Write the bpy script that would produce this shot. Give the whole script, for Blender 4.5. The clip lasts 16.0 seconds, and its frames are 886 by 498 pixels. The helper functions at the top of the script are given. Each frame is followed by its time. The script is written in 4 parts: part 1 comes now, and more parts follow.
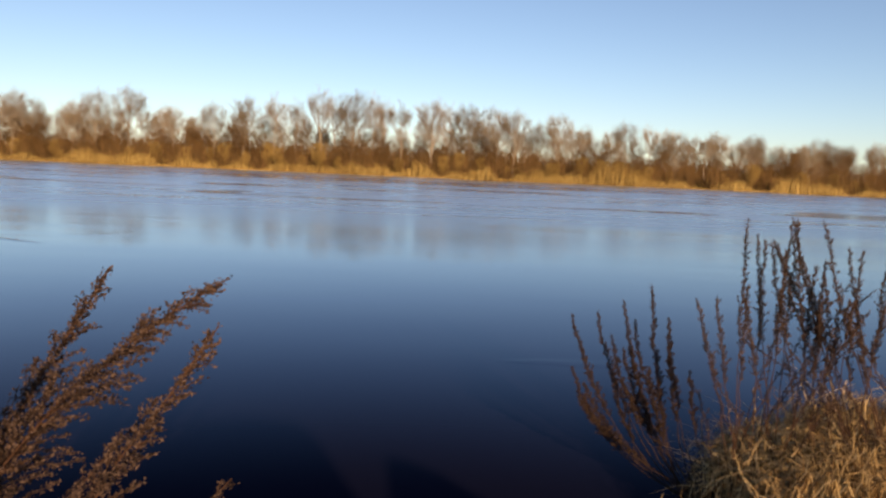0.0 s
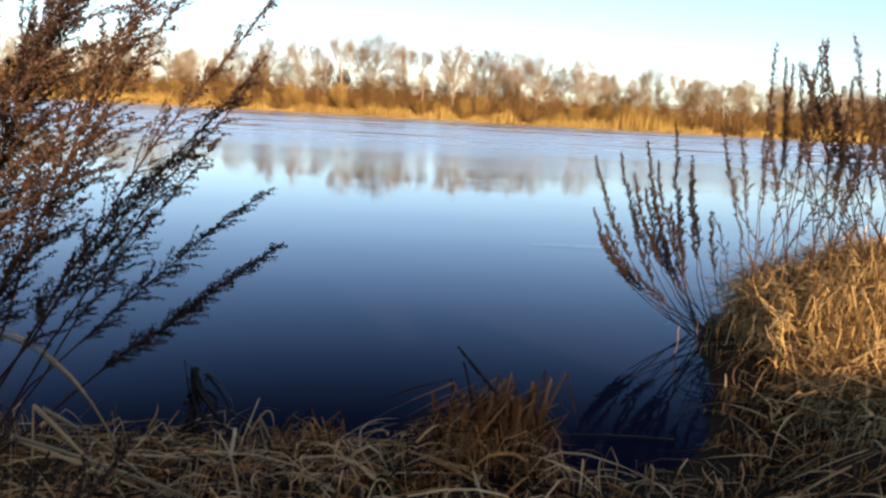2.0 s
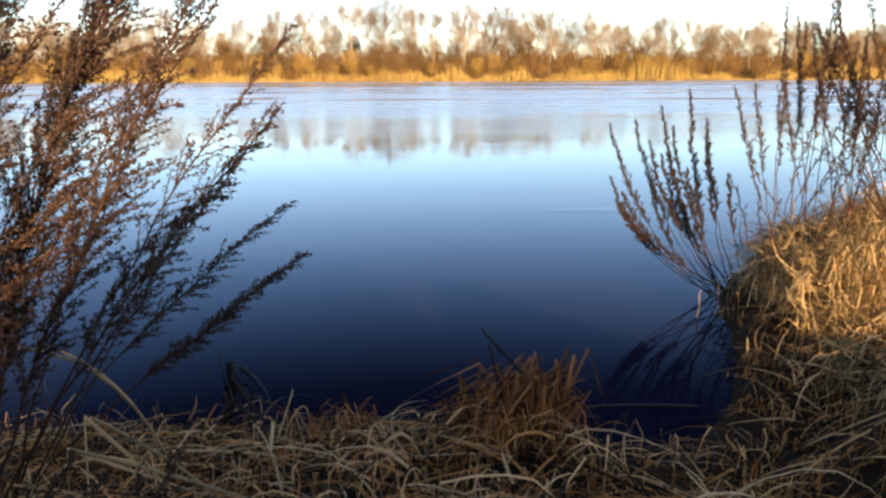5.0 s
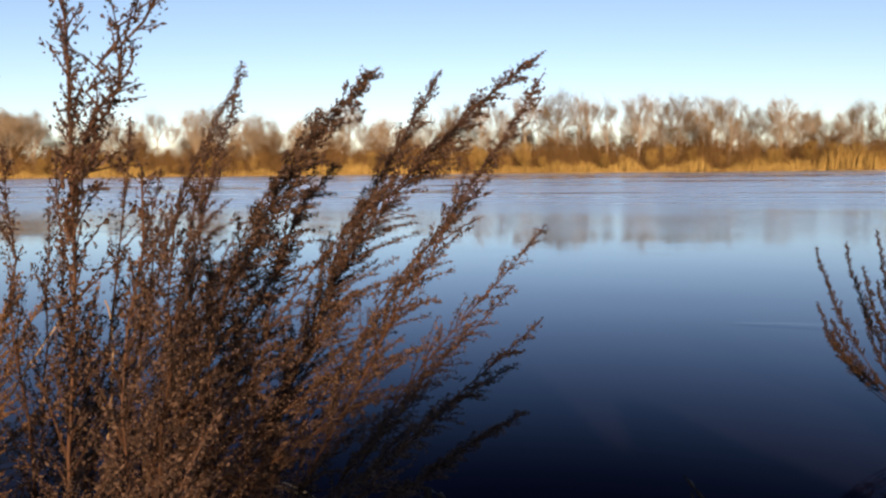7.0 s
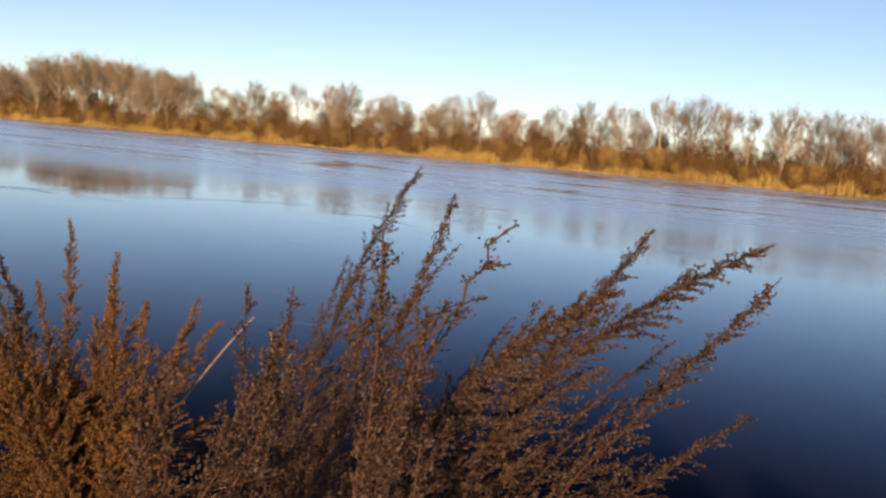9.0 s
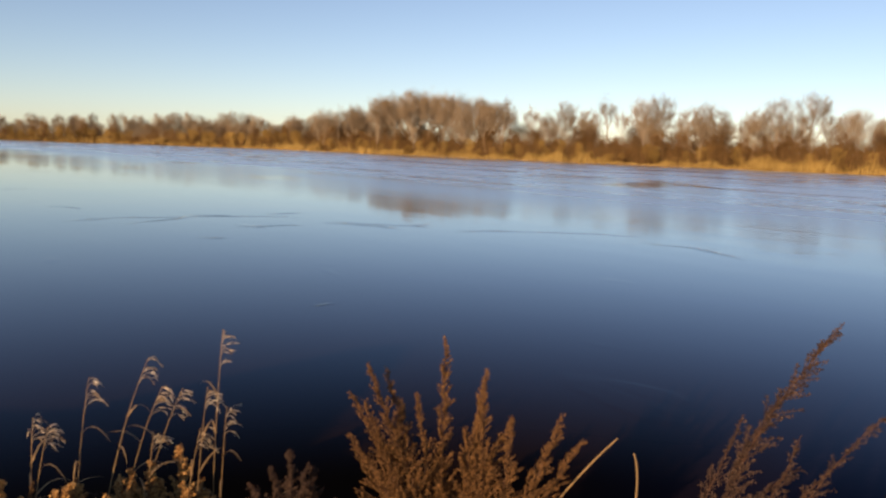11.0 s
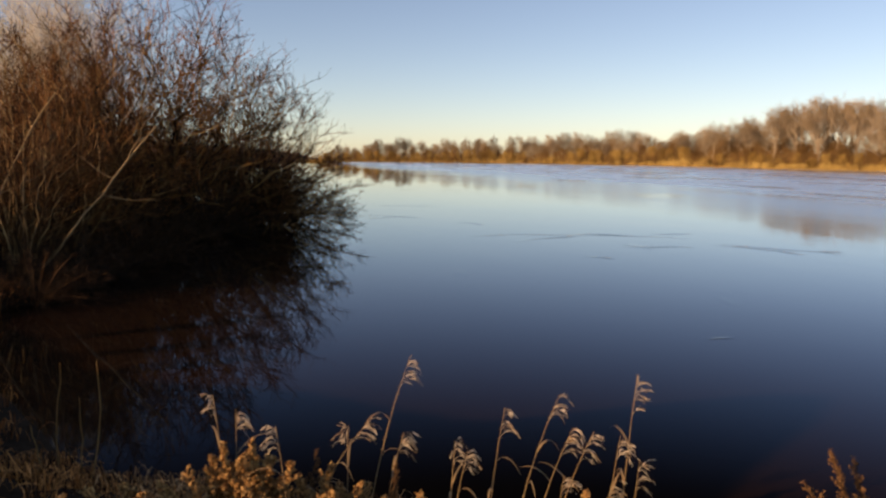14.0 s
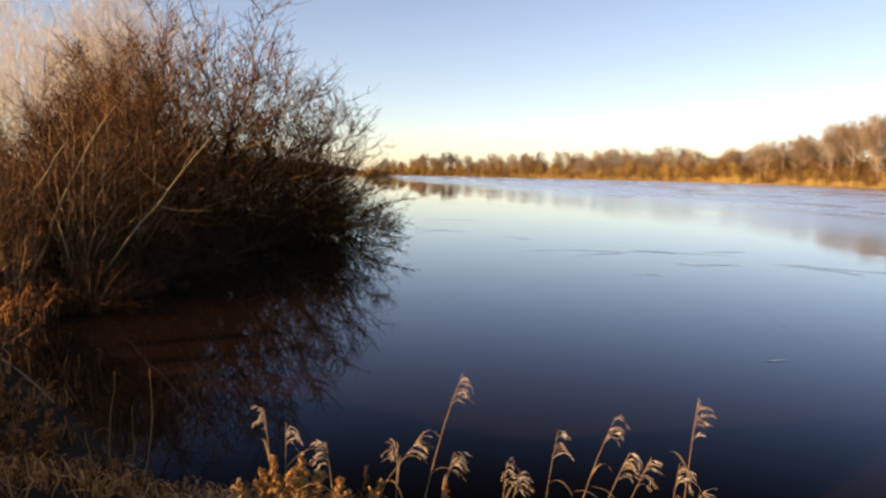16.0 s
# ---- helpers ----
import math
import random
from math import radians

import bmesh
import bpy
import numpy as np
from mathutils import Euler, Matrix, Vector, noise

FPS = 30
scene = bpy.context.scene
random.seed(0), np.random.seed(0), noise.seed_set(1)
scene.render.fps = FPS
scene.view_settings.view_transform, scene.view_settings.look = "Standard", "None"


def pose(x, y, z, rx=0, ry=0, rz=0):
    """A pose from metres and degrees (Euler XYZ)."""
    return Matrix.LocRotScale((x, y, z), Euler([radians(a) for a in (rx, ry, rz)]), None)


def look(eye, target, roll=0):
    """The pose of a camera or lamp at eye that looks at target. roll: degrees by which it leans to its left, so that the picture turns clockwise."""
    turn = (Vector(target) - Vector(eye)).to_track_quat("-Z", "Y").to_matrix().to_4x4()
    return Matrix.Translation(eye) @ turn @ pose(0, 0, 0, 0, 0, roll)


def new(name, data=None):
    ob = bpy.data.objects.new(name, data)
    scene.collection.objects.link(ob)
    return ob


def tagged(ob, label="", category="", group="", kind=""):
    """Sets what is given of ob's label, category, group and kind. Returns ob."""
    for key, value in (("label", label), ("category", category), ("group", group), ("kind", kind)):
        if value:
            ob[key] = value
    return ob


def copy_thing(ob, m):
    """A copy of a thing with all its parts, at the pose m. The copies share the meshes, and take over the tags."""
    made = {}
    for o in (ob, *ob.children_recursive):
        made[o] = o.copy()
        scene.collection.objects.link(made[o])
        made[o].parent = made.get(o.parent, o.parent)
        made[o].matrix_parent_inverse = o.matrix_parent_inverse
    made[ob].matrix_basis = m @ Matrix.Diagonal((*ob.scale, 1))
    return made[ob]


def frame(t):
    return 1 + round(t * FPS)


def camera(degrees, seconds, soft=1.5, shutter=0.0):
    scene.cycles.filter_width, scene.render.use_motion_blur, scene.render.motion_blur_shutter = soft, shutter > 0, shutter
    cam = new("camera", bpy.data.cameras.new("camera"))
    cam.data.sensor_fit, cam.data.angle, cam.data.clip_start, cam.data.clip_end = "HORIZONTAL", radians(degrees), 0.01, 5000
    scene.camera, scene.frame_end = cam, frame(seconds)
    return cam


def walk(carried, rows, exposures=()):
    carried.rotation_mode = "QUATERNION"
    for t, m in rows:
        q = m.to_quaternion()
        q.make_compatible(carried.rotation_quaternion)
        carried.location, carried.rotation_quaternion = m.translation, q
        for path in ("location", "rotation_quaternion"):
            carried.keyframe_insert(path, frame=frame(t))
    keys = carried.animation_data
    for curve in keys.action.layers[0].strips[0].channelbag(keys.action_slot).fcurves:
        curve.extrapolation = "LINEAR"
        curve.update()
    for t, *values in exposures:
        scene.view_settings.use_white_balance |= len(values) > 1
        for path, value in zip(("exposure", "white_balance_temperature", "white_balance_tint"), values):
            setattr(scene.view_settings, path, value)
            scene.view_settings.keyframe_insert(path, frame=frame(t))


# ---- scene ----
cam = camera(62.0, 16.0, soft=2.6)
PATH = [
    (0, (0.225, 0.175, 1.977), (0.2032, 2.1615, 1.7507), 2.45),
    (0.5, (0.191, 0.026, 1.668), (0.172, 2.014, 1.4504), 2.03),
    (1, (0.235, -0.066, 1.465), (0.2147, 1.921, 1.2383), 2.04),
    (1.5, (0.229, -0.025, 1.354), (0.1674, 1.9439, 1.0079), 3.31),
    (2, (0.23, -0.001, 1.321), (0.1623, 1.9638, 0.9534), 3.18),
    (2.5, (0.234, 0.007, 1.273), (0.1471, 1.9506, 0.8095), 1.11),
    (3, (0.251, -0.016, 1.261), (0.1483, 1.9224, 0.7793), 0.82),
    (3.2, (0.25, -0.026, 1.253), (0.1428, 1.9119, 0.7704), 0.92),
    (5.3, (0.234, -0.049, 1.449), (0.0988, 1.8925, 0.9882), -0.77),
    (5.5, (0.254, -0.131, 1.465), (0.0616, 1.8162, 1.0509), -1.24),
    (6, (0.193, -0.168, 1.546), (-0.1876, 1.7696, 1.2285), -0.99),
    (6.5, (0.132, -0.055, 1.582), (-0.3981, 1.8565, 1.3268), -1.76),
    (7, (0.118, -0.102, 1.619), (-0.4511, 1.8014, 1.3884), -0.78),
    (7.5, (0.075, -0.14, 1.64), (-0.6413, 1.7185, 1.4585), -0.22),
    (8, (0.004, -0.117, 1.671), (-0.717, 1.7393, 1.4852), 1.49),
    (8.2, (-0.005, -0.097, 1.714), (-0.7647, 1.7405, 1.4989), 2.95),
    (10.3, (-0.221, -0.274, 2.216), (-1.4490, 1.2772, 1.9331), 1.75),
    (10.5, (-0.261, -0.227, 2.243), (-1.6142, 1.2166, 1.9625), 1.55),
    (11, (-0.368, -0.142, 2.290), (-1.8749, 1.1438, 2.0147), 1.55),
    (11.5, (-0.447, -0.133, 2.311), (-2.0777, 0.9899, 2.0320), 0.33),
    (12, (-0.604, -0.131, 2.312), (-2.3573, 0.7914, 2.0364), -0.79),
    (12.5, (-0.765, -0.128, 2.291), (-2.5590, 0.7124, 2.0174), -1.36),
    (13, (-0.890, -0.157, 2.274), (-2.7216, 0.6023, 2.0108), -1.13),
    (13.5, (-0.777, -0.182, 2.330), (-2.6789, 0.3830, 2.0800), 0.03),
    (14, (-0.728, -0.181, 2.357), (-2.6745, 0.2073, 2.1111), 0.15),
    (14.5, (-0.765, -0.171, 2.339), (-2.7266, 0.1371, 2.0964), -0.25),
    (15, (-0.818, -0.176, 2.324), (-2.7868, 0.0785, 2.0818), 0.18),
    (15.5, (-0.798, -0.194, 2.332), (-2.7673, 0.0641, 2.0931), 0.27),
    (16, (-0.795, -0.215, 2.356), (-2.7655, 0.0543, 2.1468), 0.65),
]

# stops, white balance in kelvin, tint
EXPOSURE = [(0.0, 0.14, 7800, 18), (1.0, 0.36, 7850, 18), (2.5, 1.28, 8100, 13), (3.2, 1.62, 8200, 13), (5.3, 1.08, 8150, 14), (6.5, 0.47, 7950, 20), (8.2, 0.36, 8000, 19),
            (10.3, 0.25, 8100, 20), (12.0, 0.16, 8500, 22), (13.4, 0.22, 8750, 23), (14.5, 0.48, 9000, 25), (16.0, 0.78, 9300, 26)]
walk(cam, [(t, look(*row)) for t, *row in PATH], EXPOSURE)

# ---- light ----
SUN_EL, SUN_AZ = 16.0, 162.0          # degrees; azimuth clockwise from +y
sun_from = Vector((math.sin(radians(SUN_AZ)) * math.cos(radians(SUN_EL)),
                   math.cos(radians(SUN_AZ)) * math.cos(radians(SUN_EL)), math.sin(radians(SUN_EL))))
world = bpy.data.worlds.new("sky")
scene.world = world
world.use_nodes = True
wn, wl = world.node_tree.nodes, world.node_tree.links
sky = wn.new("ShaderNodeTexSky")
sky.sky_type, sky.sun_disc = "NISHITA", False
sky.sun_elevation, sky.sun_rotation = radians(SUN_EL), radians(SUN_AZ)
sky.air_density, sky.dust_density, sky.ozone_density = 0.8, 0.35, 3.2
wl.new(sky.outputs["Color"], wn["Background"].inputs["Color"])
wn["Background"].inputs["Strength"].default_value = 0.14
sun = new("sun", bpy.data.lights.new("sun", "SUN"))
sun.data.energy, sun.data.angle, sun.data.color = 4.7, radians(0.55), (1.0, 0.79, 0.57)
sun.matrix_world = look(sun_from * 50, (0, 0, 0))

# ---- materials ----
def material(name, dark, light, rough=0.8, scale=6.0, bump=0.0, island=0.0, spec=0.12, patch=0.7, stretch=(1, 1, 1), ends=(0.25, 0.75)):
    """Two-scale noise between two colours, with some change from piece to piece."""
    m = bpy.data.materials.new(name)
    m.use_nodes = True
    n, l = m.node_tree.nodes, m.node_tree.links
    b = n["Principled BSDF"]
    b.inputs["Roughness"].default_value = rough
    b.inputs["Specular IOR Level"].default_value = spec
    tc = n.new("ShaderNodeNewGeometry")
    mp = n.new("ShaderNodeMapping")
    mp.inputs["Scale"].default_value = stretch
    l.new(tc.outputs["Position"], mp.inputs["Vector"])
    fine, coarse = n.new("ShaderNodeTexNoise"), n.new("ShaderNodeTexNoise")
    fine.inputs["Scale"].default_value, fine.inputs["Detail"].default_value = scale, 6
    coarse.inputs["Scale"].default_value, coarse.inputs["Detail"].default_value = scale * 0.12, 3
    for k in (fine, coarse):
        l.new(mp.outputs["Vector"], k.inputs["Vector"])
    mix = n.new("ShaderNodeMix")
    mix.data_type = "FLOAT"
    mix.inputs[0].default_value = 1 - patch
    l.new(coarse.outputs["Fac"], mix.inputs[2])
    l.new(fine.outputs["Fac"], mix.inputs[3])
    last = mix.outputs[0]
    if island:
        m2 = n.new("ShaderNodeMix")
        m2.data_type = "FLOAT"
        m2.inputs[0].default_value = island
        l.new(last, m2.inputs[2])
        l.new(tc.outputs["Random Per Island"], m2.inputs[3])
        last = m2.outputs[0]
    ramp = n.new("ShaderNodeValToRGB")
    ramp.color_ramp.elements[0].position, ramp.color_ramp.elements[1].position = ends
    ramp.color_ramp.elements[0].color, ramp.color_ramp.elements[1].color = (*dark, 1), (*light, 1)
    l.new(last, ramp.inputs["Fac"])
    l.new(ramp.outputs["Color"], b.inputs["Base Color"])
    if bump:
        bp = n.new("ShaderNodeBump")
        bp.inputs["Strength"].default_value, bp.inputs["Distance"].default_value = 0.8, bump
        l.new(fine.outputs["Fac"], bp.inputs["Height"])
        l.new(bp.outputs["Normal"], b.inputs["Normal"])
    return m


def water_material():
    """Deep blue-black river water over a brown bed in the inlet: fine ripples, and long streaks that the current and the wind roughen."""
    m = bpy.data.materials.new("river_water")
    m.use_nodes = True
    n, l = m.node_tree.nodes, m.node_tree.links
    b = n["Principled BSDF"]
    b.inputs["Specular IOR Level"].default_value = 0.0
    b.inputs["Roughness"].default_value = 0.6
    geo = n.new("ShaderNodeNewGeometry")

    def noise_at(sx, sy, detail, rough=0.5, warp=0.0):
        mp, t = n.new("ShaderNodeMapping"), n.new("ShaderNodeTexNoise")
        mp.inputs["Scale"].default_value = (sx, sy, 1)
        l.new(geo.outputs["Position"], mp.inputs["Vector"])
        l.new(mp.outputs["Vector"], t.inputs["Vector"])
        t.inputs["Scale"].default_value, t.inputs["Detail"].default_value = 1.0, detail
        t.inputs["Roughness"].default_value, t.inputs["Distortion"].default_value = rough, warp
        return t.outputs["Fac"]

    def span(x, a, c, lo=0.0, hi=1.0, shape="SMOOTHSTEP"):
        r = n.new("ShaderNodeMapRange")
        r.interpolation_type = shape
        for k, v in (("From Min", a), ("From Max", c), ("To Min", lo), ("To Max", hi)):
            r.inputs[k].default_value = v
        l.new(x, r.inputs["Value"])
        return r.outputs["Result"]

    def calc(op, x, y):
        q = n.new("ShaderNodeMath")
        q.operation = op
        for k, v in zip((0, 1), (x, y)):
            if isinstance(v, (int, float)):
                q.inputs[k].default_value = v
            else:
                l.new(v, q.inputs[k])
        return q.outputs[0]

    sep = n.new("ShaderNodeSeparateXYZ")
    l.new(geo.outputs["Position"], sep.inputs[0])
    drift = calc("ADD", sep.outputs["Y"], calc("MULTIPLY", noise_at(0.02, 0.05, 3), 22.0))
    current = span(drift, 22, 46)
    patches = span(noise_at(0.012, 0.07, 4, 0.6, 0.6), 0.36, 0.60)
    slicks = span(noise_at(0.055, 0.075, 3, 0.5, 0.7), 0.60, 0.66)
    threads = span(noise_at(0.03, 0.33, 3, 0.55, 0.8), 0.57, 0.63)
    rough = calc("MULTIPLY", current, calc("ADD", calc("MULTIPLY", patches, 0.12), 0.12))
    rough = calc("MULTIPLY", rough, calc("SUBTRACT", 1.0, calc("MULTIPLY", slicks, 0.75)))
    rough = calc("MULTIPLY", rough, calc("SUBTRACT", 1.0, calc("MULTIPLY", threads, 0.45)))
    gloss = n.new("ShaderNodeBsdfGlossy")
    near = span(sep.outputs["Y"], 6, 24, 0.015, 0.088)
    calm = calc("MULTIPLY", span(noise_at(0.035, 0.40, 3, 0.55, 0.6), 0.60, 0.635), span(sep.outputs["Y"], 28, 40, 0.0, 0.88))
    l.new(calc("MULTIPLY", calc("ADD", rough, near), calc("SUBTRACT", 1.0, calm)), gloss.inputs["Roughness"])
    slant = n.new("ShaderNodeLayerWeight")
    # reflection fades faster than Fresnel, in place of the sky's polarisation
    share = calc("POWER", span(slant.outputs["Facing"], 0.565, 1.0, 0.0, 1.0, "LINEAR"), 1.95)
    # steep reflections tinted blue: polarised sky light painted in, with the water's body colour
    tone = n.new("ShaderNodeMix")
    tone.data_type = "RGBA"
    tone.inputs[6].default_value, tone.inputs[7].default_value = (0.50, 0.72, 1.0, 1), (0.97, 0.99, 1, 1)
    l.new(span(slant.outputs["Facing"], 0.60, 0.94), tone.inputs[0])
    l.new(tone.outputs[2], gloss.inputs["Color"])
    bed = n.new("ShaderNodeMix")
    bed.data_type = "RGBA"
    bed.inputs[6].default_value, bed.inputs[7].default_value = (0.0085, 0.0090, 0.0210, 1), (0.012, 0.0060, 0.0038, 1)
    l.new(calc("MULTIPLY", span(sep.outputs["X"], -1.5, -4.0), span(sep.outputs["Y"], 14.0, 5.0)), bed.inputs[0])
    l.new(bed.outputs[2], b.inputs["Base Color"])
    lines = span(noise_at(0.16, 0.55, 2, 0.5, 1.2), 0.66, 0.72)
    height = calc("ADD", calc("MULTIPLY", noise_at(0.12, 0.25, 2), 0.012), calc("MULTIPLY", calc("MULTIPLY", lines, noise_at(1.5, 5.0, 2)), 0.004))
    bp = n.new("ShaderNodeBump")
    bp.inputs["Strength"].default_value, bp.inputs["Distance"].default_value = 1.0, 1.0
    l.new(height, bp.inputs["Height"])
    l.new(bp.outputs["Normal"], b.inputs["Normal"])
    l.new(bp.outputs["Normal"], gloss.inputs["Normal"])
    both = n.new("ShaderNodeMixShader")
    l.new(share, both.inputs[0])
    l.new(b.outputs[0], both.inputs[1])
    l.new(gloss.outputs[0], both.inputs[2])
    l.new(both.outputs[0], n["Material Output"].inputs["Surface"])
    return m


M_WATER = water_material()
M_SOIL = material("bank_soil", (0.006, 0.003, 0.0012), (0.038, 0.018, 0.007), 0.95, 9, 0.02)
M_STRAW = material("dead_grass", (0.030, 0.011, 0.004), (0.92, 0.49, 0.21), 0.65, 5, island=0.85, ends=(0.30, 0.80))
M_GOLD = material("golden_grass", (0.12, 0.064, 0.024), (0.74, 0.50, 0.225), 0.6, 5, island=0.7, ends=(0.26, 0.85))
M_BROWNGRASS = material("brown_grass", (0.024, 0.008, 0.0025), (0.68, 0.275, 0.080), 0.75, 5, island=0.8, ends=(0.25, 0.78))
M_RUSTHEAD = material("rusty_seed_heads", (0.050, 0.025, 0.010), (0.27, 0.138, 0.054), 0.8, 14, island=0.6)
M_BLADE = material("bleached_blade", (0.24, 0.12, 0.05), (0.92, 0.56, 0.27), 0.55, 12, stretch=(1, 1, 0.4))
M_RUST = material("rusty_sedge", (0.075, 0.023, 0.007), (0.46, 0.175, 0.054), 0.7, 5, island=0.7)
M_REED = material("far_reed", (0.17, 0.100, 0.030), (0.56, 0.375, 0.120), 0.8, 0.35, island=0.4)
M_SCRUB = material("far_scrub", (0.052, 0.028, 0.011), (0.24, 0.135, 0.050), 0.85, 0.3, island=0.5)
M_TRUNK = material("pale_bark", (0.26, 0.19, 0.12), (0.52, 0.42, 0.30), 0.85, 1.2, stretch=(1, 1, 0.3))
M_PALETWIG = material("pale_grey_twigs", (0.45, 0.385, 0.29), (0.80, 0.72, 0.58), 0.8, 1.0, island=0.4)
M_WEED = material("straw_weed", (0.14, 0.064, 0.022), (0.60, 0.345, 0.130), 0.75, 8, island=0.7)
M_TWIG = material("bare_twigs", (0.115, 0.082, 0.050), (0.36, 0.268, 0.170), 0.85, 0.3, island=0.4)
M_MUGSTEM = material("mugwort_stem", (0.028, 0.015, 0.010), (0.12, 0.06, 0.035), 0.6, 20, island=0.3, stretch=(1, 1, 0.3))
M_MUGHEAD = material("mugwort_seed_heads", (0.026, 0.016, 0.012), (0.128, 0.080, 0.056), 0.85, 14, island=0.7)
M_REEDSTEM = material("reed_stem", (0.20, 0.12, 0.055), (0.44, 0.29, 0.145), 0.55, 14, stretch=(1, 1, 0.3))
M_PANICLE = material("reed_panicle", (0.24, 0.155, 0.080), (0.82, 0.68, 0.48), 0.6, 30, island=0.6)
M_WILLOW = material("willow_bark", (0.022, 0.009, 0.003), (0.50, 0.285, 0.10), 0.7, 3, island=0.7, ends=(0.34, 0.92))
# darker copy of the mugwort colours, with shade mixed in
M_SHADEWEED = material("shaded_mugwort", (0.012, 0.008, 0.006), (0.075, 0.042, 0.026), 0.7, 14, island=0.5)
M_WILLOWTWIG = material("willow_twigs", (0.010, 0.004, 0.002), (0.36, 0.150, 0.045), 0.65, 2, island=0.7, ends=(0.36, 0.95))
# willow twigs again, darker: the shade at the thicket's foot is in the colour
M_SHADETWIG = material("shaded_willow_twigs", (0.006, 0.003, 0.0015), (0.11, 0.052, 0.020), 0.65, 2, island=0.7, ends=(0.36, 0.95))
M_TANBRANCH = material("tan_branch", (0.060, 0.030, 0.011), (0.64, 0.41, 0.185), 0.75, 8, island=0.75, ends=(0.38, 0.88))
M_WETSTICK = material("wet_wood", (0.012, 0.010, 0.009), (0.05, 0.038, 0.03), 0.45, 20)
M_GOLDSCRUB = material("golden_scrub", (0.16, 0.092, 0.027), (0.50, 0.32, 0.10), 0.85, 0.3, island=0.4)
M_HILL = material("distant_wood", (0.05, 0.038, 0.03), (0.10, 0.07, 0.05), 0.95, 0.05)

# ---- mesh tools ----
R = random.Random(7)


class Geo:
    """Collects tubes, blades and seed grains, and makes one mesh of them."""

    def __init__(self):
        self.v, self.f = [], []

    def tube(self, pts, r0, r1, sides=5):
        k, last = len(self.v), len(pts) - 1
        for i, p in enumerate(pts):
            d = (pts[min(i + 1, last)] - pts[max(i - 1, 0)]).normalized()
            a = d.orthogonal().normalized()
            b = d.cross(a)
            r = r0 + (r1 - r0) * i / last
            for s in range(sides):
                w = 2 * math.pi * s / sides
                self.v.append(p + a * (r * math.cos(w)) + b * (r * math.sin(w)))
        for i in range(last):
            for s in range(sides):
                t = (s + 1) % sides
                self.f.append((k + i * sides + s, k + i * sides + t, k + (i + 1) * sides + t, k + (i + 1) * sides + s))
        self.f.append(tuple(range(k + last * sides, k + (last + 1) * sides)))

    def blade(self, pts, width, side, fold=0.25):
        """A leaf blade with a folded keel."""
        k, last = len(self.v), len(pts) - 1
        for i, p in enumerate(pts):
            d = (pts[min(i + 1, last)] - pts[max(i - 1, 0)]).normalized()
            s = (side - d * side.dot(d)).normalized()
            up = d.cross(s)
            w = width * 0.5 * (1 - (i / last) ** 2.2) + 0.0003
            self.v += [p - s * w, p + up * (w * fold), p + s * w]
        for i in range(last):
            for s in (0, 1):
                self.f.append((k + i * 3 + s, k + i * 3 + s + 1, k + i * 3 + s + 4, k + i * 3 + s + 3))

    def grain(self, c, size, d):
        """A small shrivelled seed head or curled leaf."""
        k = len(self.v)
        a = d.orthogonal().normalized()
        b = d.cross(a)
        w = R.uniform(0, 6.3)
        a, b = a * math.cos(w) + b * math.sin(w), b * math.cos(w) - a * math.sin(w)
        h, r = size * R.uniform(0.7, 1.5), size * R.uniform(0.4, 0.75)
        self.v += [c - d * h, c + a * r, c + b * r * 0.8 - a * r * 0.4, c - b * r - a * r * R.uniform(0.2, 0.7), c + d * h]
        for i, j in ((1, 2), (2, 3), (3, 1)):
            self.f += [(k, k + j, k + i), (k + 4, k + i, k + j)]

    def mesh(self, name, mat):
        me = bpy.data.meshes.new(name)
        me.from_pydata([tuple(p) for p in self.v], [], self.f)
        me.materials.append(mat)
        return me


def part(name, geo, mat, parent, label=""):
    ob = new(name, geo.mesh(name, mat))
    ob.parent = parent
    return tagged(ob, label)


def rnd_dir(up=0.0):
    w = R.uniform(0, 2 * math.pi)
    return Vector((math.cos(w), math.sin(w), up)).normalized()


def bezier(a, b, c, n):
    return [a * (1 - t) ** 2 + b * (2 * t * (1 - t)) + c * t * t for t in (i / n for i in range(n + 1))]


# ---- ground and river ----
EDGE = [(-900, -40), (-60, -10), (-44, -6.0), (-36, -3.0), (-33, -0.4), (-30, -0.6), (-26, -3.4), (-18, -5.2), (-10.5, -4.4), (-8.3, -2.9), (-6.6, -1.9), (-5.9, -1.0),
        (-5.2, 0.6), (-4.2, 1.7), (-2.6, 2.5), (-1, 2.7), (0.2, 2.85), (0.5, 2.82), (0.75, 2.6), (1.0, 2.62), (1.3, 3.0), (1.55, 3.7), (1.72, 4.6), (2.0, 5.2),
        (3, 5.7), (8, 6), (40, 6), (900, 6)]
EX, EY = [p[0] for p in EDGE], [p[1] for p in EDGE]
FAR_Y = 110.0


def far_y(x):
    """The far waterline: straight abreast, bending in far upstream."""
    return FAR_Y - 0.0020 * max(0.0, -x - 200) ** 2


def smooth(a, b, x):
    t = min(1.0, max(0.0, (x - a) / (b - a)))
    return t * t * (3 - 2 * t)


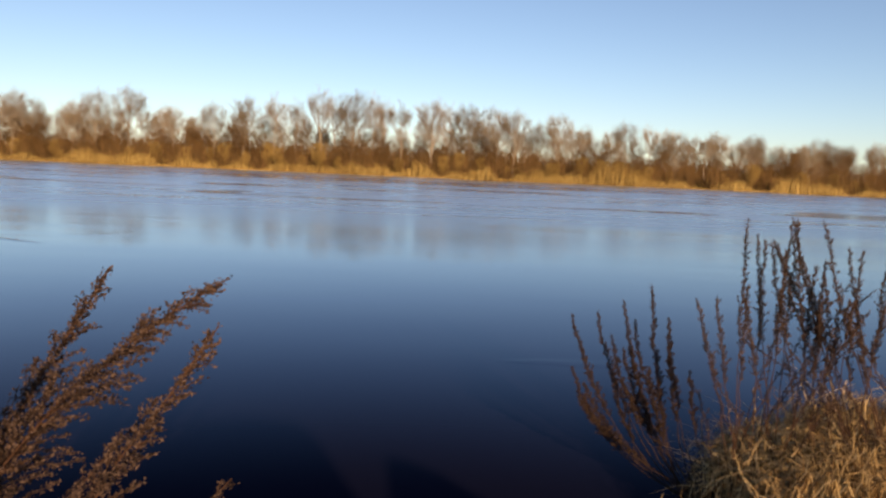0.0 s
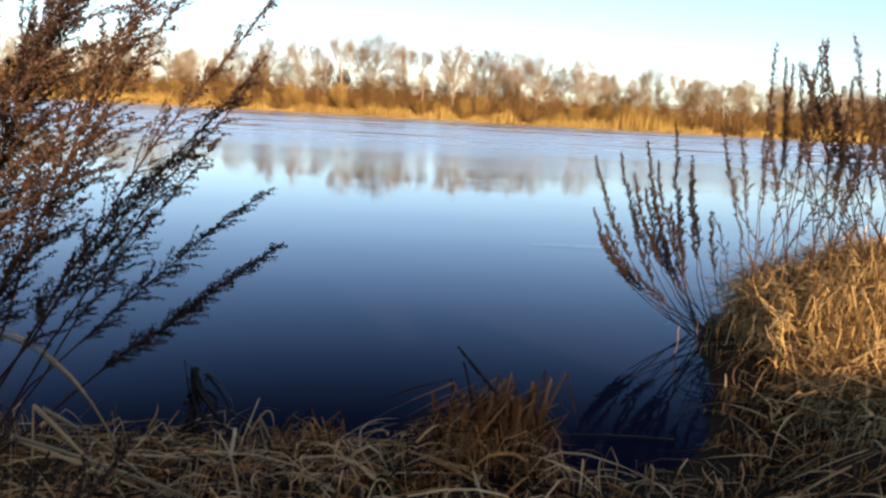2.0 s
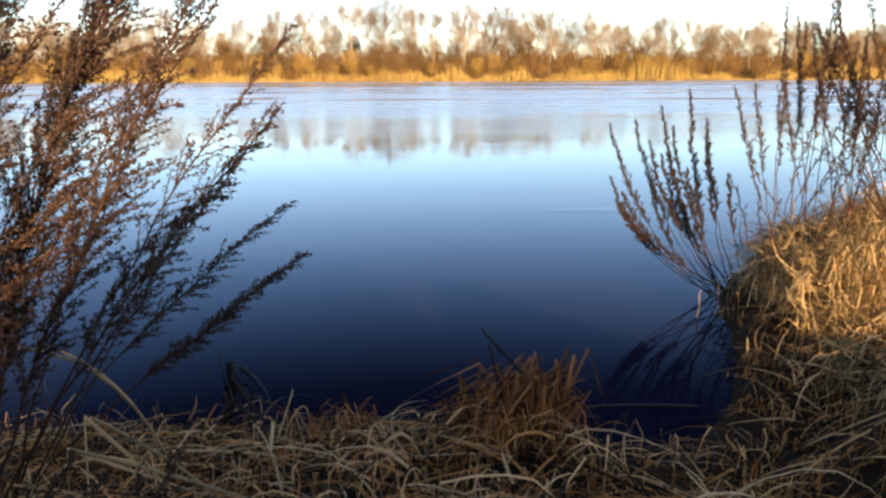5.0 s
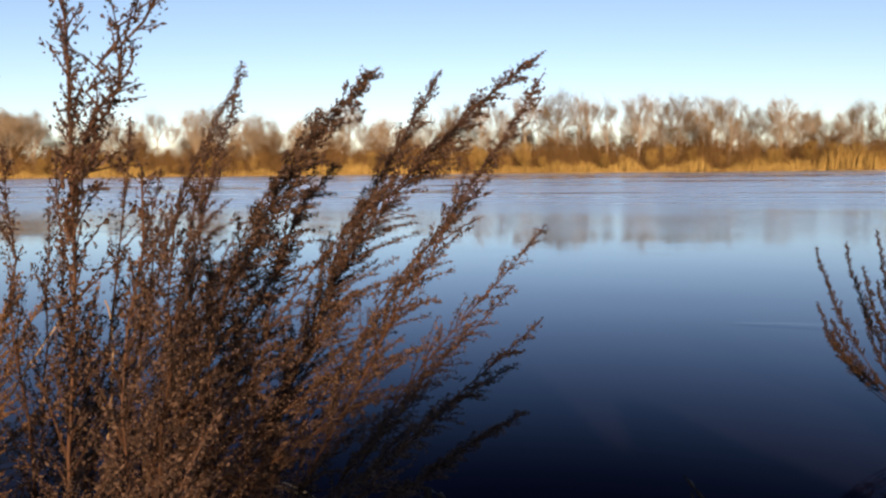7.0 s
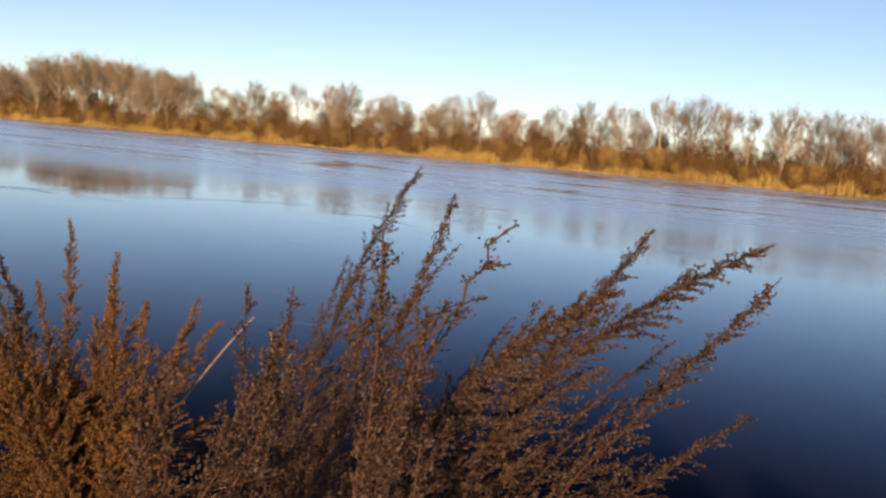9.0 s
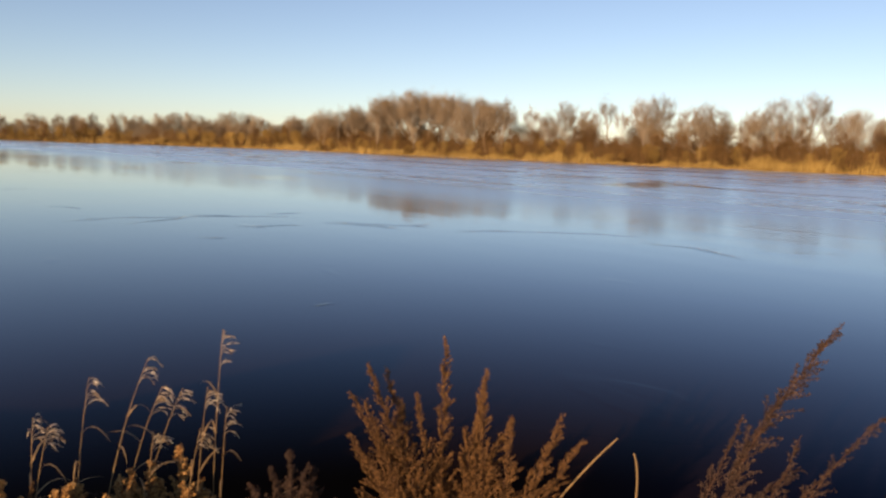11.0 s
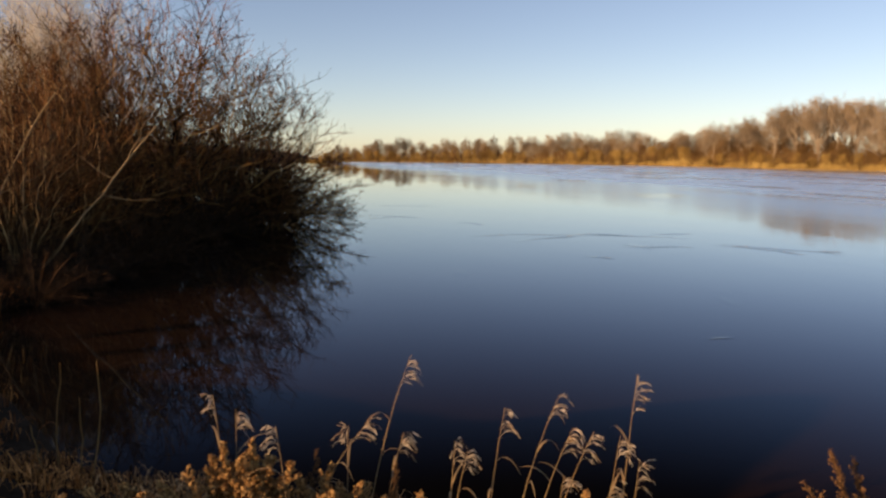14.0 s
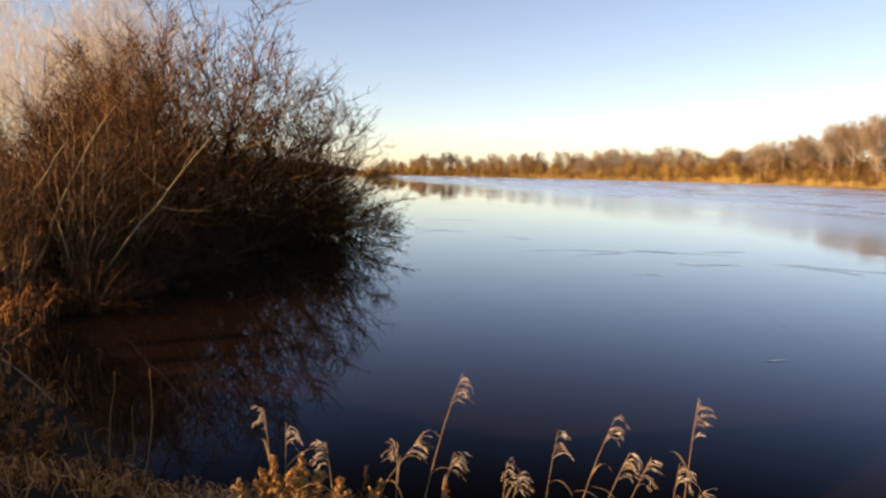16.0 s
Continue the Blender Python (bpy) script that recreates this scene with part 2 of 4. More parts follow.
def ground_z(x, y):
    """Height of the land: the near bank with an unseen rise behind that casts shade, the river bed, the far bank."""
    d = float(np.interp(x, EX, EY)) - y
    if y > 60 or (x < -200 and y > far_y(x) - 16):
        e = y - far_y(x) + 1.2 * math.sin(x * 0.11) + 0.8 * math.sin(x * 0.31)
        return -1.6 + 1.6 * smooth(-14, 0, e) + 0.9 * smooth(0, 7, e) + 0.6 * smooth(8, 60, e)
    if d < 0:
        return -1.6 * smooth(0, 6, -d) - 0.02 * smooth(0, 0.05, -d)
    # the unseen rise is raised and lowered along x to steer its shade
    z = 0.05 * smooth(0, 0.3, d) + 0.43 * smooth(0.15, 2.8, d) + (2.3 + 2.7 * (1 - smooth(-14, -9, x)) - 3.8 * (1 - smooth(-30, -23.5, x)) - 1.4 * smooth(2.5, 3.5, x)) * smooth(3.4, 10.5, d)
    u = x + 0.325 * y          # runs across the sun's way; an added, unseen dip lets sun reach the sedge
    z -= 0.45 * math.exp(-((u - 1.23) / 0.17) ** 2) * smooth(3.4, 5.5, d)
    z += 0.22 * math.exp(-((x - 2.5) / 0.9) ** 2 - ((y - 4.35) / 0.75) ** 2) * smooth(0, 0.6, d)
    z = max(0.03 * smooth(0, 0.2, d), z - 0.27 * math.exp(-((x - 1.85) / 0.7) ** 2 - ((y - 2.95) / 0.5) ** 2))
    # two unseen humps, added to shade the thicket and the inlet bank
    z += 1.3 * math.exp(-((x - 2.85) / 0.85) ** 2 - ((y + 8.0) / 3.0) ** 2)
    z += 1.2 * math.exp(-((x + 2.75) / 0.75) ** 2 - ((y + 8.5) / 2.0) ** 2)
    z += 0.13 * math.exp(-((x - 0.37) / 0.22) ** 2 - ((y - 2.55) / 0.35) ** 2) * smooth(0, 0.3, d)
    return z + 0.05 * noise.noise(Vector((x * 1.7, y * 1.7, 0))) * smooth(0, 0.6, d)


def grid_mesh(name, xs, ys, mat, height):
    verts = [(x, y, height(x, y)) for y in ys for x in xs]
    n = len(xs)
    faces = [(j * n + i, j * n + i + 1, j * n + i + n + 1, j * n + i + n) for j in range(len(ys) - 1) for i in range(n - 1)]
    me = bpy.data.meshes.new(name)
    me.from_pydata(verts, [], faces)
    for p in me.polygons:
        p.use_smooth = True
    me.materials.append(mat)
    return new(name, me)


def steps(*spans):
    out = []
    for a, b, d in spans:
        n = max(1, round((b - a) / d))
        out += [a + (b - a) * i / n for i in range(n)]
    return out + [spans[-1][1]]


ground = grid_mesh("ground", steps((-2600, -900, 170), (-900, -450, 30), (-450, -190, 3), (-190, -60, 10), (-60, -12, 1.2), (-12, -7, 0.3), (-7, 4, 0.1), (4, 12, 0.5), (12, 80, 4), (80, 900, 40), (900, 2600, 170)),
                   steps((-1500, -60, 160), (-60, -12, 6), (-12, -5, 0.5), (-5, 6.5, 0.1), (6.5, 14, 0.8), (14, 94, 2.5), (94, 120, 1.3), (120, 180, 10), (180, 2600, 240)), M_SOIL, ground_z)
tagged(ground, "brown leaf litter and mud of the river banks", "ground", kind="structure")
def wave_z(x, y):
    """Low wind waves out in the current, with slick streaks between them; the water by the near bank lies still."""
    q = y + 6 * noise.noise(Vector((x * 0.04, y * 0.06, 0)))
    e = (0.22 * smooth(10, 26, q) + 0.78 * smooth(27, 44, q)) * (1 - smooth(104, 110, y)) * smooth(-330, -250, x) * (1 - smooth(75, 92, x)) * (0.35 + 0.65 * smooth(-130, -50, x))
    if e < 0.001:
        return 0.0
    calm = smooth(-0.12, 0.2, noise.noise(Vector((x * 0.022, y * 0.16, 4)))) * smooth(-0.25, 0.05, noise.noise(Vector((x * 0.05, y * 0.5, 7))))
    w = noise.noise(Vector((x * 0.16 + 0.3 * y, y * 1.15, 1))) + 0.5 * noise.noise(Vector((x * 0.31 - 0.4 * y, y * 2.1, 2)))
    return 0.034 * e * (0.25 + 0.75 * calm) * w


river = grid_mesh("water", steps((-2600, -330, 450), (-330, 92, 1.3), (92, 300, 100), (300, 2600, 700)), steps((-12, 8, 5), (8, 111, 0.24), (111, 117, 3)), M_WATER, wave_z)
tagged(river, "calm dark blue river with faint ripple streaks", "river", kind="structure")


# ---- far bank: reeds, scrub and bare trees ----
def far_reeds(name, x0, x1, per_m, height, width, depth, mat, label, cat):
    """A belt of upright dead stalks along the far bank."""
    g = Geo()
    for _ in range(int((x1 - x0) * per_m)):
        x = R.uniform(x0, x1)
        y = far_y(x) - 1.6 + depth * R.random() ** 1.4
        clump = 0.52 + 1.0 * noise.noise(Vector((x * 0.30, y * 0.25, 3))) + 0.5 * noise.noise(Vector((x * 0.07, 0, 9)))
        h = height * max(0.15, clump) * R.uniform(0.65, 1.15)
        base = Vector((x, y, max(-0.3, ground_z(x, y)) - 0.05))
        lean = Vector((R.gauss(0.05, 0.14), R.gauss(0, 0.14), 1)) * h
        g.blade([base, base + lean * 0.55, base + lean + Vector((R.gauss(0, 0.1) * h, 0, -0.06 * h))], width * R.uniform(0.6, 1.4), Vector((1, R.uniform(-0.6, 0.6), 0)))
    ob = new(name, g.mesh(name, mat))
    return tagged(ob, label, cat, kind="stuff")


def far_scrub(name, x0, x1, step, rows, hmin, hmax, shoots, width, label):
    """Leafless bushes grown together: shoots that fan out from many roots in rounded clumps."""
    g = Geo()
    for row in range(rows):
        x = x0 + R.uniform(0, step)
        while x < x1:
            cx, cy = x + R.uniform(-0.5, 0.5) * step, far_y(x) + 1.0 + 3.2 * row * step / 2.2 + R.uniform(-1, 1)
            big = 0.5 + 0.5 * noise.noise(Vector((cx * 0.05, row * 3.1, 5))) + 0.35 * noise.noise(Vector((cx * 0.21, row, 8)))
            h = hmin + (hmax - hmin) * min(1.0, max(0.0, big)) * R.uniform(0.6, 1.1)
            z = max(-0.2, ground_z(cx, cy)) - 0.05
            for _ in range(shoots):
                w, tilt = R.uniform(0, 6.283), R.random() ** 0.7 * 0.95
                l = h * (1 - 0.28 * tilt * tilt) * R.uniform(0.6, 1.03)
                d = Vector((math.cos(w) * math.sin(tilt), math.sin(w) * math.sin(tilt), math.cos(tilt)))
                b = Vector((cx + R.gauss(0, 0.2) * step, cy + R.gauss(0, 0.4), z))
                m = b + d * l * 0.5 + Vector((0, 0, -0.02 * l))
                g.blade([b, m, b + d * l + Vector((R.gauss(0, 0.05) * l, 0, 0.10 * l))], width * R.uniform(0.5, 1.3), Vector((1, R.uniform(-0.8, 0.8), 0)))
            x += step * R.uniform(0.6, 1.4)
    ob = new(name, g.mesh(name, M_SCRUB))
    return tagged(ob, label, "scrub", kind="stuff")


far_reeds("reed_belt", -180, 95, 75, 2.5, 0.06, 4.5, M_REED, "golden dead reeds along the far river bank", "reeds")
far_reeds("reed_belt", -430, -180, 55, 3.4, 0.11, 7, M_REED, "golden dead reeds on the distant river bank", "reeds")
far_scrub("scrub_belt", -180, 95, 1.8, 7, 2.8, 7.2, 62, 0.05, "orange-brown leafless scrub behind the reeds")
far_scrub("scrub_belt", -425, -180, 2.8, 5, 4.0, 8.5, 54, 0.10, "brown leafless scrub on the distant bank")


def bough(wood, crown, p, d, length, r, level, spread, rise, mid, reach):
    """A bending limb that forks again and again into a fan of fine twigs. mid, reach: centre and half axes of the crown that holds it in."""
    n = 3
    pts, q, v = [p], p, d.copy()
    for _ in range(n):
        v = (v + rnd_dir(R.uniform(-0.5, 0.5)) * 0.13 + Vector((0, 0, rise))).normalized()
        q = q + v * (length / n)
        pts.append(q)
    (wood if level >= 3 else crown).tube(pts, r, max(0.006, r * 0.62), 5 if level >= 4 else 3)
    o = q - mid
    if level == 0 or (o.x / reach.x) ** 2 + (o.y / reach.y) ** 2 + (max(o.z, o.z * 0.4) / reach.z) ** 2 > R.uniform(0.55, 1.25):
        return
    w0 = R.uniform(0, 6.283)
    a = v.orthogonal().normalized()
    b = v.cross(a)
    for k in range(R.choice((2, 3, 3)) if level < 5 else 3):
        w = w0 + k * 2.2 + R.uniform(-0.4, 0.4)
        nd = (v + (a * math.cos(w) + b * math.sin(w)) * spread * R.uniform(0.55, 1.25)).normalized()
        bough(wood, crown, q, nd, length * R.uniform(0.66, 0.88), max(0.007, r * 0.62), level - 1, spread, rise, mid, reach)
    if level >= 2:
        for _ in range(2):
            at = pts[1].lerp(pts[3], R.random())
            nd = (v + rnd_dir(R.uniform(-0.3, 0.6)) * 0.95).normalized()
            bough(wood, crown, at, nd, length * R.uniform(0.40, 0.62), max(0.007, r * 0.4), min(level - 1, 2), spread, rise, mid, reach)


def bare_tree(label, height, trunk_r, wide, low, clear, limbs, spread, rise, group, name="tree", bark=None, fine=None, level=5):
    """A leafless tree: a trunk that parts into forking limbs, and a rounded crown of fine twigs. wide, low: the crown's half width and foot, as parts of the height."""
    tree = new(name)
    wood, crown = Geo(), Geo()
    lean = Vector((R.gauss(0, 0.03), R.gauss(0, 0.03), 0)) * height
    top = 0.72 * height
    pts = [lean * f * f + Vector((0.010 * height * math.sin(f * 7 + height), 0.010 * height * math.cos(f * 5), top * f)) for f in (i / 8 for i in range(9))]
    wood.tube(pts, trunk_r, trunk_r * 0.3, 7)
    mid = Vector((lean.x * 0.6, lean.y * 0.6, height * (low + 1) / 2))
    reach = Vector((wide * height, wide * height, height * (1 - low) / 2))
    for k in range(limbs):
        f = clear / 0.72 + (1 - clear / 0.72) * (k + R.random()) / limbs
        i = min(7, int(f * 8))
        a = pts[i].lerp(pts[i + 1], f * 8 - i)
        w = k * 2.4 + R.uniform(-0.5, 0.5)
        d = Vector((math.cos(w), math.sin(w), R.uniform(0.7, 1.5) + 1.2 * max(0.0, f - 0.6)))
        bough(wood, crown, a, d.normalized(), height * R.uniform(0.13, 0.19) * (1.15 - 0.3 * f), trunk_r * (0.50 - 0.28 * f), level, spread, rise, mid, reach)
    part("trunk", wood, bark or M_TRUNK, tree, "pale bark")
    tagged(part("crown", crown, fine or M_TWIG, tree, "fine brown-grey leafless twigs"), kind="stuff")
    return tagged(tree, label, "tree" if name == "tree" else "shrub", group)


GROUP = "bare trees on the far bank"
kinds = [
    bare_tree("tall slender leafless tree with pale trunk", 11.0, 0.17, 0.20, 0.36, 0.36, 9, 0.42, 0.10, GROUP),
    bare_tree("leafless tree with a rounded fan crown", 10.5, 0.20, 0.29, 0.28, 0.26, 11, 0.55, 0.09, GROUP),
    bare_tree("bushy leafless tree with a brown dense crown", 9.5, 0.16, 0.32, 0.12, 0.10, 14, 0.60, 0.08, GROUP),
    bare_tree("narrow leafless tree with forked pale limbs", 10.5, 0.15, 0.17, 0.42, 0.42, 8, 0.40, 0.12, GROUP),
    bare_tree("rounded brown leafless shrub", 5.0, 0.05, 0.55, -0.1, 0.02, 14, 0.65, 0.06, "leafless shrubs on the far bank", "shrub", M_SCRUB, M_SCRUB, 4),
    bare_tree("rounded golden leafless willow shrub", 5.0, 0.05, 0.60, -0.15, 0.02, 16, 0.55, 0.10, "golden shrubs on the far bank", "shrub", M_GOLDSCRUB, M_GOLDSCRUB, 4),
]
base_h = [11.0, 10.5, 9.5, 10.5, 5.0, 5.0]
FIRST = set()


def plant_tree(kind, x, y, h, turn):
    s = h / (base_h[kind] * 1.0)
    m = pose(x, y, ground_z(x, y) - 0.1, 0, 0, turn) @ Matrix.Diagonal((s * R.uniform(0.9, 1.1), s, s, 1))
    if kind not in FIRST:
        FIRST.add(kind)
        kinds[kind].matrix_basis = m
        return
    c = kinds[kind].copy()
    scene.collection.objects.link(c)
    for o in kinds[kind].children:
        p = o.copy()
        scene.collection.objects.link(p)
        p.parent = c
    c.matrix_basis = m


TREES = [(-64.8, 9.6, 2), (-60.5, 9.0, 2), (-56.2, 10.6, 2), (-50.2, 11.2, 1), (-44.9, 8.8, 1), (-37.9, 9.4, 1), (-32.9, 10.4, 2), (-27.7, 11.2, 3), (-25.2, 10.2, 0),
         (-20.9, 12.0, 0), (-18.6, 11.2, 3), (-15.8, 12.2, 2), (-12.9, 11.6, 0), (-11.2, 10.8, 3), (-8.2, 10.8, 3), (-3.5, 11.5, 1), (-0.8, 10.4, 0), (2.8, 10.7, 2), (6.2, 10.3, 2), (9.2, 10.0, 1),
         (12.6, 8.4, 2), (16.3, 9.8, 2), (19.8, 8.3, 3), (26.0, 9.0, 1), (30.7, 8.8, 3), (34.5, 7.9, 2), (38.5, 8.0, 3), (41.7, 8.1, 2), (46.0, 7.4, 2), (50, 6.6, 1), (54.4, 7.0, 2), (60, 7.2, 2), (66, 7.4, 1), (73, 7.6, 2),
         (-68.4, 10.6, 2), (-73, 9.4, 2), (-77.3, 11.7, 2), (-80.5, 11.4, 1), (-84, 9.5, 3), (-90.4, 11.8, 3), (-94, 9.6, 2), (-98.0, 11.0, 2), (-103, 9.6, 3), (-110, 10.6, 3),
         (-118, 12.3, 2), (-122, 11.4, 1), (-127.5, 12.4, 2), (-133, 13.9, 0), (-138, 14.3, 2), (-142, 15.0, 0), (-146, 15.8, 1), (-151, 15.4, 2), (-157, 14.8, 1), (-163, 14.6, 2), (-169, 14.2, 0),
         (-176, 12.6, 2), (-184, 12.4, 3), (-190, 12.1, 2)]
for i, (x, h, kind) in enumerate(TREES):
    plant_tree(kind, x, FAR_Y + 3.5 + (i * 37 % 50) * 0.1, h, i * 77 % 360)
for i in range(46):
    x = -190 - 225 * (i / 46) ** 1.1 + R.uniform(-5, 5)
    plant_tree(R.choice((1, 2, 2, 3)), x, far_y(x) + R.uniform(6, 26), R.uniform(9.0, 12.5), R.uniform(0, 360))
for i in range(84):
    plant_tree(R.choice((1, 2, 2)), -188 + 272 * (i + R.random()) / 84, FAR_Y + R.uniform(12, 32), R.uniform(6.0, 9.0), R.uniform(0, 360))
for i in range(90):
    x = -186 - 236 * (i / 90) ** 1.1 + R.uniform(-4, 4)
    plant_tree(2, x, far_y(x) + R.uniform(4, 18), R.uniform(6.5, 9.5), R.uniform(0, 360))


for i in range(125):
    x = -185 + 275 * (i + R.random()) / 125
    plant_tree(4, x, FAR_Y + R.uniform(2.0, 9.0), R.uniform(3.4, 6.6), R.uniform(0, 360))
for i in range(70):
    x = -185 - 238 * (i / 70) ** 1.1
    plant_tree(4, x, far_y(x) + R.uniform(2.0, 12.0), R.uniform(4.5, 8), R.uniform(0, 360))
for i in range(90):
    x = -180 + 265 * (i + R.random()) / 90
    plant_tree(5, x, FAR_Y + R.uniform(-0.4, 2.2), R.uniform(2.2, 5.2) * (0.8 + 0.4 * noise.noise(Vector((x * 0.06, 2, 7)))), R.uniform(0, 360))
for i in range(110):
    x = -182 - 240 * (i / 110) ** 1.1 + R.uniform(-3, 3)
    if noise.noise(Vector((x * 0.03, 4, 1))) > -0.22:
        plant_tree(5, x, far_y(x) + R.uniform(0.3, 3.0), R.uniform(3.2, 6.2), R.uniform(0, 360))
for i in range(20):
    plant_tree((0, 1, 2, 1)[i % 4], -122 - 58 * (i + R.random()) / 20, FAR_Y + R.uniform(9, 18), 10.8 + 3.6 * math.sin(math.pi * (i + 0.5) / 20) + R.uniform(-0.6, 0.6), R.uniform(0, 360))


def distant_hill():
    g = Geo()
    n = 40
    for i in range(n + 1):
        f = i / n
        x, y = -1500, -700 + 745 * f
        h = 30 * math.sin(math.pi * min(1, f * 1.02)) ** 0.6 * (1 + 0.06 * noise.noise(Vector((f * 30, 0, 0)))) + 2
        g.v += [Vector((x, y, -1)), Vector((x - 120, y, h)), Vector((x - 400, y, h * 0.8))]
    for i in range(n):
        for s in (0, 1):
            g.f.append((i * 3 + s, i * 3 + s + 1, i * 3 + s + 4, i * 3 + s + 3))
    ob = new("backdrop", g.mesh("backdrop", M_HILL))
    return tagged(ob, "dark wooded ridge on the horizon", "hill", kind="structure")


distant_hill()


# ---- near bank: mugwort ----
def mugwort_stem(plant, base, tip, arch, dense=1.0, bare=0.35, reach=0.19, thick=0.0040, grain=0.0031, look_dark=False):
    """One stem with ascending side twigs, thick with shrivelled seed heads. arch: how far its middle bows up and back."""
    stem, heads = Geo(), Geo()
    a, c = Vector(base), Vector(tip)
    length = (c - a).length
    mid = a.lerp(c, 0.5) + Vector((0, 0, arch * length)) - Vector((c.x - a.x, c.y - a.y, 0)) * max(-0.3, min(0.3, 2.5 * arch))
    pts = bezier(a, mid, c, 14)
    pts = [p + rnd_dir() * 0.007 if 0 < i < 14 else p for i, p in enumerate(pts)]
    stem.tube(pts, thick, 0.0011, 5)
    count = int(44 * dense * length)
    for k in range(count):
        f = bare + (0.985 - bare) * (k + R.random()) / count
        i = min(13, int(f * 14))
        p = pts[i].lerp(pts[i + 1], f * 14 - i)
        axis = (pts[i + 1] - pts[i]).normalized()
        side = axis.orthogonal().normalized()
        side.rotate(Matrix.Rotation(R.uniform(0, 6.283), 3, axis))
        u = (f - bare) / (1 - bare)
        l = (0.022 + reach * (1.45 * (1 - u) ** 0.95) * (0.35 + 0.65 * smooth(0.0, 0.3, u))) * R.uniform(0.35, 1.0)
        d = (axis * R.uniform(0.8, 1.4) + side * R.uniform(0.45, 0.95) + Vector((0.22, 0.02, 0.06))).normalized()
        tw = bezier(p, p + d * l * 0.5 + Vector((0, 0, 0.06 * l)), p + (d + axis * 0.15).normalized() * l + Vector((0, 0, -0.10 * l)), 3)
        stem.tube(tw, 0.0012, 0.0006, 3)
        for s in range(int(l * 330 * dense ** 0.5) + 3):
            e = (0.10 + 0.90 * R.random() ** 0.8) * 3
            j = min(2, int(e))
            at = tw[j].lerp(tw[j + 1], e - j)
            gd = (d + rnd_dir(R.uniform(-1, 1)) * 0.9).normalized()
            heads.grain(at + rnd_dir(R.uniform(-1, 1)) * R.uniform(0.001, 0.009), grain * R.uniform(0.5, 1.35), gd)
    for s in range(int(60 * dense ** 0.5 * length)):
        f = R.uniform(0.78, 1.0)
        i = min(13, int(f * 14))
        heads.grain(pts[i].lerp(pts[i + 1], f * 14 - i) + rnd_dir(R.uniform(-1, 1)) * R.uniform(0, 0.010), grain * R.uniform(0.6, 1.3), rnd_dir(0.6))
    ob = part("stem", stem, M_SHADEWEED if look_dark else M_MUGSTEM, plant)
    tagged(part("seed_spray", heads, M_SHADEWEED if look_dark else M_MUGHEAD, ob, "shrivelled grey-brown seed heads"), kind="stuff")


def mugwort(label, stems, group="mugwort on the near bank"):
    b = Vector(stems[0][0])
    plant = new("mugwort")
    plant.location = b
    for base, tip, arch, *more in stems:
        kw = more[0] if more else {}
        mugwort_stem(plant, Vector(base) - b, Vector(tip) - b, arch, **kw)
    return tagged(plant, label, "weed", group)


def on_land(x, y, sink=0.03):
    return (x, y, ground_z(x, y) - sink)


# tall thicket that leans over the water
def fill(bx, by, tips, n, drop=(0.15, 0.6), **kw):
    """More, lower stems between the given tips and the root."""
    rows = []
    for _ in range(n):
        t = R.choice(tips)
        f = 1 - R.uniform(*drop)
        x, y = bx + R.gauss(0, 0.11), by + R.gauss(0, 0.11)
        g0 = ground_z(x, y)
        rows.append(((x, y, g0 - 0.03), (x + (t[0] - x) * (0.3 + 0.7 * f) + R.gauss(0, 0.11), y + (t[1] - y) * (0.3 + 0.7 * f) + R.gauss(0, 0.11), g0 + (t[2] - g0) * f), R.uniform(0.02, 0.15), dict(bare=0.4, **kw)))
    return rows


LEAN = "tall dead mugwort leaning towards the water"
TA = [(-0.084, 1.194, 1.807), (-0.067, 1.096, 1.761), (-0.08, 1.20, 1.51), (-0.17, 1.17, 1.60), (-0.056, 1.007, 1.38), (-0.30, 1.30, 1.80)]
mugwort(LEAN, [(on_land(-0.94, 1.40), TA[0], 0.22, dict(dense=2.5, bare=0.30, reach=0.22)), (on_land(-0.96, 1.32), TA[1], 0.03, dict(dense=2.0, bare=0.34, reach=0.19)), (on_land(-1.0, 1.34), TA[4], 0.03, dict(bare=0.55, reach=0.11)),
               (on_land(-0.98, 1.42), TA[2], 0.04, dict(dense=0.9, bare=0.5, reach=0.14)), (on_land(-1.0, 1.36), TA[3], 0.08, dict(dense=0.9, reach=0.15)), (on_land(-0.92, 1.36), TA[5], 0.10, dict(dense=2.2, bare=0.32, reach=0.2)), *fill(-0.98, 1.36, TA, 2, (0.1, 0.55), reach=0.19)])
TB = [(-0.212, 1.640, 1.132), (-0.20, 1.68, 1.00), (-0.17, 1.37, 1.37), (-0.24, 1.35, 1.58), (-0.30, 1.56, 1.25)]
mugwort(LEAN, [(on_land(-1.30, 1.88), TB[0], 0.04, dict(bare=0.55, reach=0.09, dense=1.4)), (on_land(-1.30, 1.85), TB[1], 0.015, dict(bare=0.58, reach=0.07, dense=2.2, thick=0.006)),
               (on_land(-1.05, 1.58), TB[2], 0.04, dict(dense=0.8, bare=0.5, reach=0.14)), (on_land(-1.05, 1.6), TB[3], 0.07, dict(dense=0.9, bare=0.45, reach=0.14)), (on_land(-1.14, 1.8), TB[4], 0.03, dict(bare=0.55, reach=0.08))])
TC = [(-0.254, 0.856, 1.751), (-0.42, 1.08, 1.63), (-0.3, 1.02, 1.59), (-0.55, 1.24, 1.59)]
